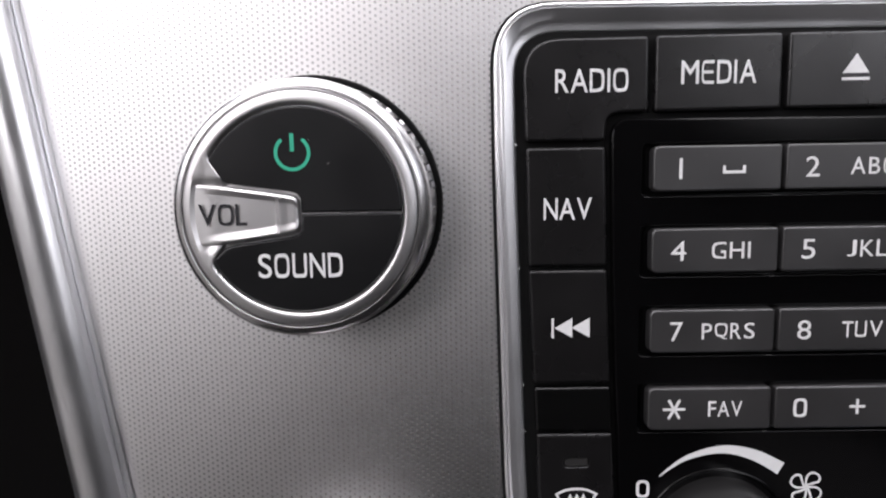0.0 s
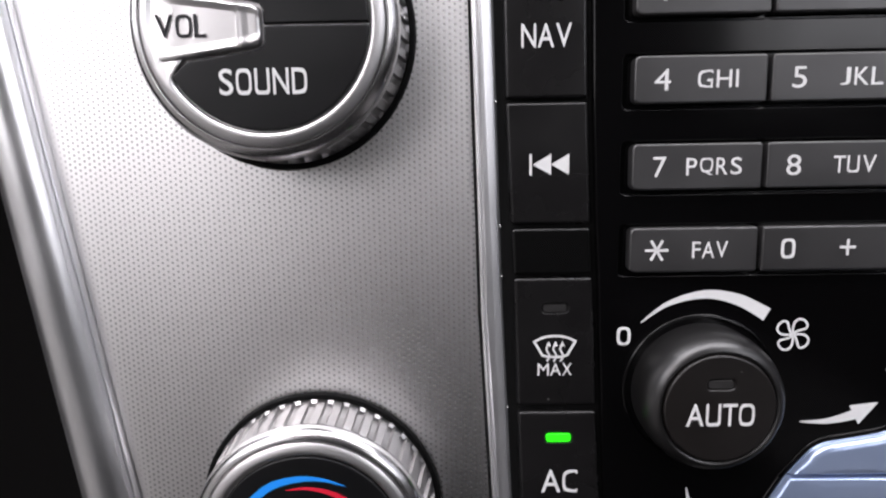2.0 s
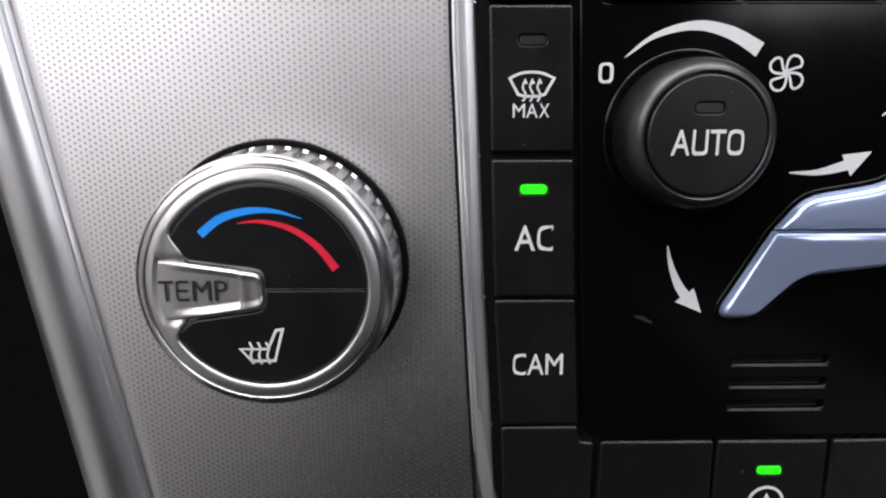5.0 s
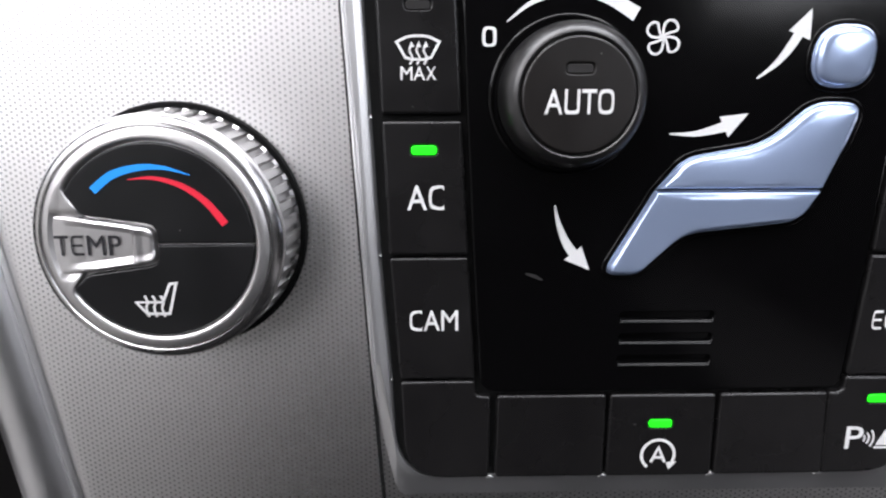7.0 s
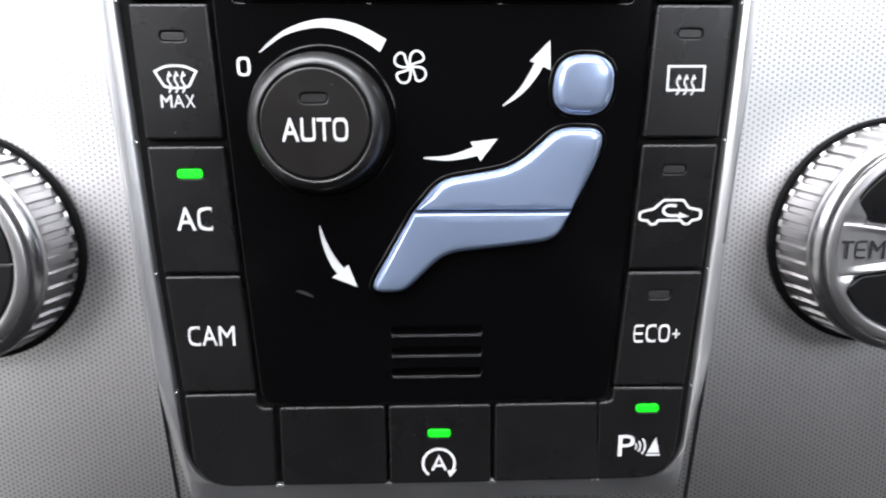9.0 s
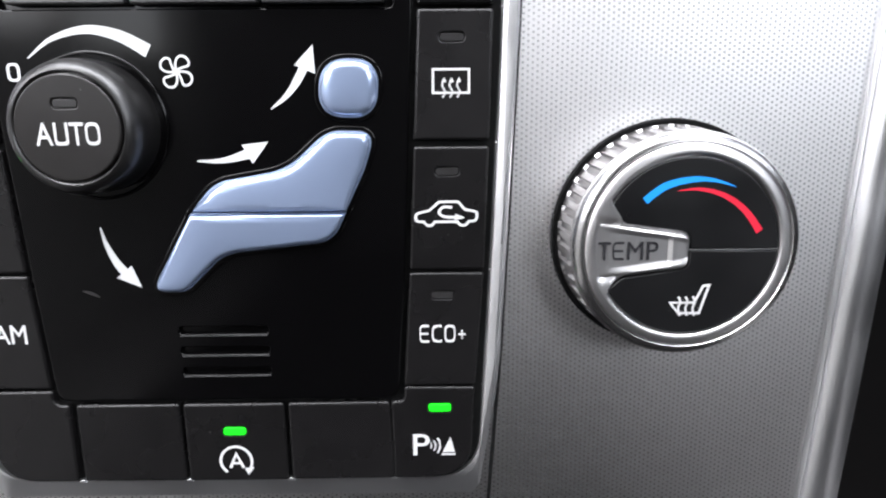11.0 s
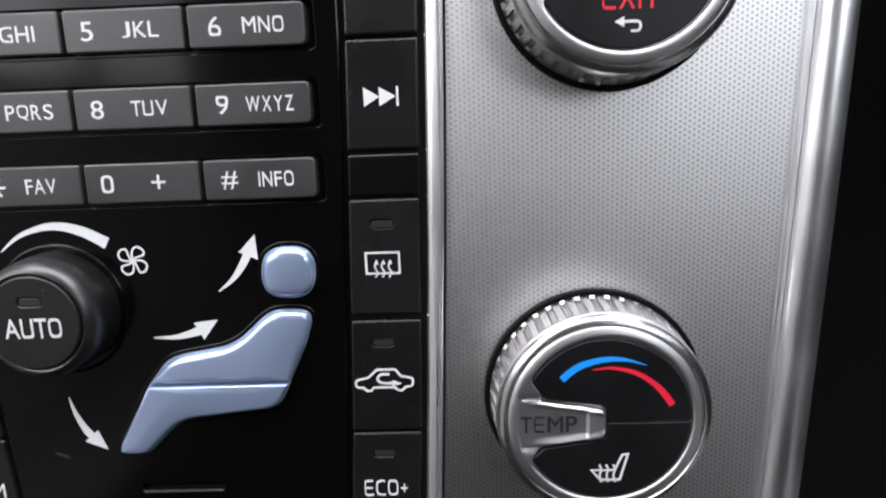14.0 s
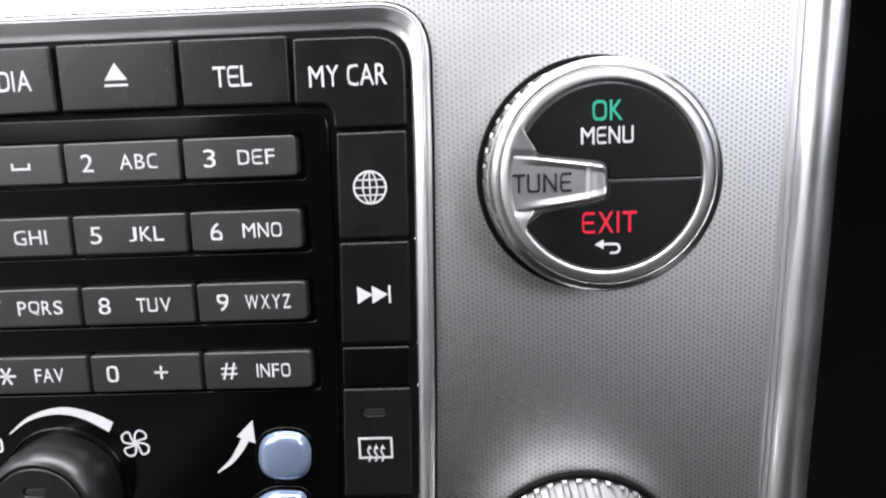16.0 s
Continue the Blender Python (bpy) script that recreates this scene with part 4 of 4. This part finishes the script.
def rotary_knob(x, y, word_on_tab, wide, label, shift=0.0):
    base = thing("rotary_knob", lathe([(2.03, 0.02), (2.03, 0.12), (2.03, 0.16, 1), (2.00, 0.35, 1), (1.965, 0.80, 1), (1.95, 0.90, 0.5), (1.94, 0.93)], 44 * 9, teeth=44, depth=0.05), CHROME, x, y, -0.22, label, "rotary knob", "rotary knobs")
    part("base_ring", lathe([(2.135, -0.02), (2.135, 0.08), (2.11, 0.12), (2.05, 0.13), (2.0, 0.10)]), FOOT_BLACK, base, "black ring at the knob's foot")
    part("outer_ring", lathe([(1.93, 0.90), (1.96, 0.94), (1.966, 1.0), (1.955, 1.06), (1.925, 1.12), (1.88, 1.165), (1.83, 1.19), (1.795, 1.196), (1.78, 1.18), (1.775, 1.12), (1.77, 1.02)]), BRIGHT, base, "polished ring")
    part("inner_ring", flared_ring(), PLATE, base, "polished inner ring flaring into the tab")
    upper = part("upper_button", knob_face(True), RUBBER, base, "black upper half of the face")
    lower = part("lower_button", knob_face(False), RUBBER, base, "black lower half of the face")
    tab = part("tab", metal_tab(), PLATE, base, "satin metal tab lettered " + word_on_tab)
    letters = legend(word_on_tab, wide, 0.32, GREY_PRINT, tab, shift - 0.98 - (0.22 if wide < 0.8 else 0.05), -0.05, TAB_TOP + 0.016, bold=0.006, gap=1.1)
    for v in letters.data.vertices:
        at = v.co.x / CM + letters.matrix_basis.translation.x / CM
        v.co.z += (dish(at) + sink(at)) * CM
    return base, upper, lower


vol = rotary_knob(-8.79, 50.81, "VOL", 0.72, "silver volume knob with knurled edge and black power and sound buttons", 0.06)
bm = stroke(circle(0.245, 28, start=128, end=412, closed=False), 0.05, 0, PRINT)
stroke([(0, 0.02), (0, 0.28)], 0.058, 0, PRINT, bm)
part("power_symbol", bm, GREEN, vol[1], "green power symbol", -0.07, 0.85, FACE)
legend("SOUND", 1.27, 0.37, WHITE, vol[2], -0.02, -0.83, FACE)
tune = rotary_knob(8.58, 50.76, "TUNE", 0.97, "silver tuning knob with knurled edge and black menu and exit buttons", -0.04)
legend("OK", 0.49, 0.33, GREEN, tune[1], 0.01, 1.09, FACE, label="green lettering")
legend("MENU", 0.85, 0.28, WHITE, tune[1], 0.0, 0.69, FACE)
legend("EXIT", 0.90, 0.36, RED, tune[2], 0.04, -0.74, FACE, label="red lettering")
bm = stroke(curve_through([(-0.08, 0.05), (0.13, 0.05), (0.185, 0.01), (0.185, -0.06), (0.14, -0.095), (0.04, -0.095)], 4), 0.04, 0, PRINT)
triangle([(-0.22, 0.05), (-0.07, -0.03), (-0.07, 0.13)], bm)
part("return_symbol", bm, WHITE, tune[2], "white return arrow", 0.01, -1.16, FACE)


def temperature_knob(x, y, label, arcs, seat):
    base, upper, lower = rotary_knob(x, y, "TEMP", 1.02, label)
    part("cold_arc", arc_band([(-0.92, 0.80), (-0.60, 1.04), (-0.18, 1.15), (0.20, 1.14), (0.58, 1.03)], [0.125, 0.125, 0.10, 0.06, 0.005]), BLUE, upper, "blue cold arc", arcs, 0, FACE)
    part("warm_arc", arc_band([(-0.38, 0.965), (0.0, 0.99), (0.42, 0.875), (0.78, 0.62), (1.05, 0.27)], [0.005, 0.055, 0.085, 0.105, 0.125]), RED, upper, "red warm arc", arcs, 0, FACE)
    bm = stroke([(-0.33, -0.03), (0.09, -0.03), (0.225, 0.27), (0.325, 0.28), (0.185, -0.22), (-0.17, -0.22)], 0.042, 0, PRINT, closed=True)
    for i in range(3):
        sx = -0.19 + 0.125 * i
        stroke(curve_through([(sx, 0.08), (sx + 0.04, -0.02), (sx + 0.01, -0.13), (sx + 0.045, -0.27)], 5), 0.036, 0, PRINT, bm)
    part("seat_symbol", bm, WHITE, lower, "white heated seat symbol", seat, -0.95, FACE)
    return base


temperature_knob(-8.52, 42.69, "silver temperature knob with knurled edge on the driver's side", 0.05, -0.07)
temperature_knob(8.32, 42.82, "silver temperature knob with knurled edge on the passenger's side", 0.13, 0.08)


def fan_knob(x, y):
    body = thing("fan_knob", lathe([(1.15, -0.02), (1.155, 0.20), (1.145, 0.45), (1.125, 0.60), (1.085, 0.72), (1.03, 0.80), (0.975, 0.845), (0.935, 0.855), (0.91, 0.84), (0.90, 0.76)]), FAN_BLACK, x, y, 0.0, "matt black fan knob lettered AUTO on the gloss panel", "rotary knob")
    part("foot_ring", lathe([(1.30, -0.01), (1.30, 0.012), (1.285, 0.026), (1.265, 0.03), (1.245, 0.022), (1.235, 0.0), (1.16, -0.01)]), GLOSS, body, "glossy black ring round the knob's foot")
    cap = part("cap", pierced(circle(0.88, 72), 0.70, 0.885, 0.036, [led_line(0.0, 0.40, False)]), CAP, body, "black push cap")
    led(cap, 0.0, 0.40, False, 0.885)
    legend("AUTO", 1.06, 0.37, WHITE, cap, 0.0, -0.09, 0.885)
    return body


fan_knob(-1.98, 44.88)

# ---- air distribution buttons ----
def pillow(line, share, split):
    """A thick plate with a broad rolled edge and a gently domed face that runs straight on over the split."""
    bm = bmesh.new()
    rows = ((0.0, -0.02), (0.0, 0.036), (0.006, 0.044), (0.030, 0.046), (0.036, 0.052), (0.042, 0.082), (0.058, 0.110), (0.084, 0.134), (0.116, 0.152), (0.152, 0.164), (0.19, 0.170))
    rim = rings(bm, [[(*p, h) for p in inset(line, d, share)] for d, h in rows])[-1]
    edge = [v.co.to_2d() for v in rim]
    ends = [k for k in zip(edge, edge[1:] + edge[:1]) if not all(abs(q.y - split) < 0.12 for q in k)]

    def clear(q):
        best = 9.0
        for a, b in ends:
            ab = b - a
            t = min(1.0, max(0.0, (q - a).dot(ab) / max(ab.length_squared, 1e-9)))
            best = min(best, (a + ab * t - q).length)
        return best

    step = 0.075
    spots = [Vector((step * i, step * k)) for i in range(-40, 41) for k in range(-40, 41)]
    x0, x1, y0, y1 = min(q.x for q in edge), max(q.x for q in edge), min(q.y for q in edge), max(q.y for q in edge)
    spots = [q for q in spots if x0 < q.x < x1 and y0 < q.y < y1 and min((q - e).length for e in edge) > 0.03]
    points, _, faces, origin, _, _ = delaunay_2d_cdt(edge + spots, [], [list(range(len(edge)))], 1, 1e-5)
    made = {}
    for k, q in enumerate(points):
        first = min(origin[k]) if origin[k] else len(edge)
        made[k] = rim[first] if first < len(rim) else bm.verts.new((q.x, q.y, 0.170 + 0.032 * (1 - math.exp(-clear(q) / 0.30))))
    for f in faces:
        bm.faces.new([made[k] for k in f])
    bmesh.ops.delete(bm, geom=[v for v in bm.verts if not v.link_faces], context="VERTS")
    return bm


def air_button(corners, label, slope=1.0):
    cx, cy = sum(c[0] for c in corners) / len(corners), sum(c[1] for c in corners) / len(corners)
    line = rounded([(x - cx, y - cy, r) for x, y, r in corners], 8)
    ob = thing("air_button", pillow(line, lambda p: 0.30 if abs(p.y + cy - 43.33) < 0.03 else slope, 43.33 - cy), AIR, cx, cy, 0.0, label, "air button", "air distribution buttons", flat=2)
    # Raised black lip added for the dark gap, its edge catching highlights.
    part("recess_lip", slab(inset(line, -0.085), -0.02, 0.028, 0.024), GLOSS, ob, "raised glossy black lip standing for the recess round the button")
    return ob


air_button([(1.96, 45.02, 0.47), (3.0, 44.99, 0.47), (3.09, 46.01, 0.47), (2.05, 46.01, 0.5)], "glossy blue-silver head-shaped air button")
air_button([(-0.41, 43.34, 0.0), (2.40, 43.34, 0.0), (2.76, 44.08, 1.2), (2.98, 44.77, 0.48), (2.12, 44.79, 0.7), (1.36, 44.10, 1.3), (0.03, 43.88, 0.75)], "glossy blue-silver torso-shaped air button", 0.85)
air_button([(-0.43, 43.32, 0.0), (-1.29, 41.83, 0.28), (-0.62, 41.84, 0.40), (0.12, 42.56, 0.9), (2.14, 42.78, 1.0), (2.40, 43.32, 0.0)], "glossy blue-silver leg-shaped air button", 0.55)

# faint grey mark on the gloss panel
part("panel_mark", arc_band([(-2.60, 41.86), (-2.45, 41.82), (-2.29, 41.74)], [0.02, 0.07, 0.03]), LED_OFF, PANEL, "faint grey mark")
rib = mesh("rib", slab(box(1.70, 0.05, 0.024), -0.10, 0.010, 0.02), GLOSS)
for y in SLOTS_Y:
    part("rib", rib, GLOSS, PANEL, "glossy lip under a vent slot", -0.03, y - 0.125, 0)
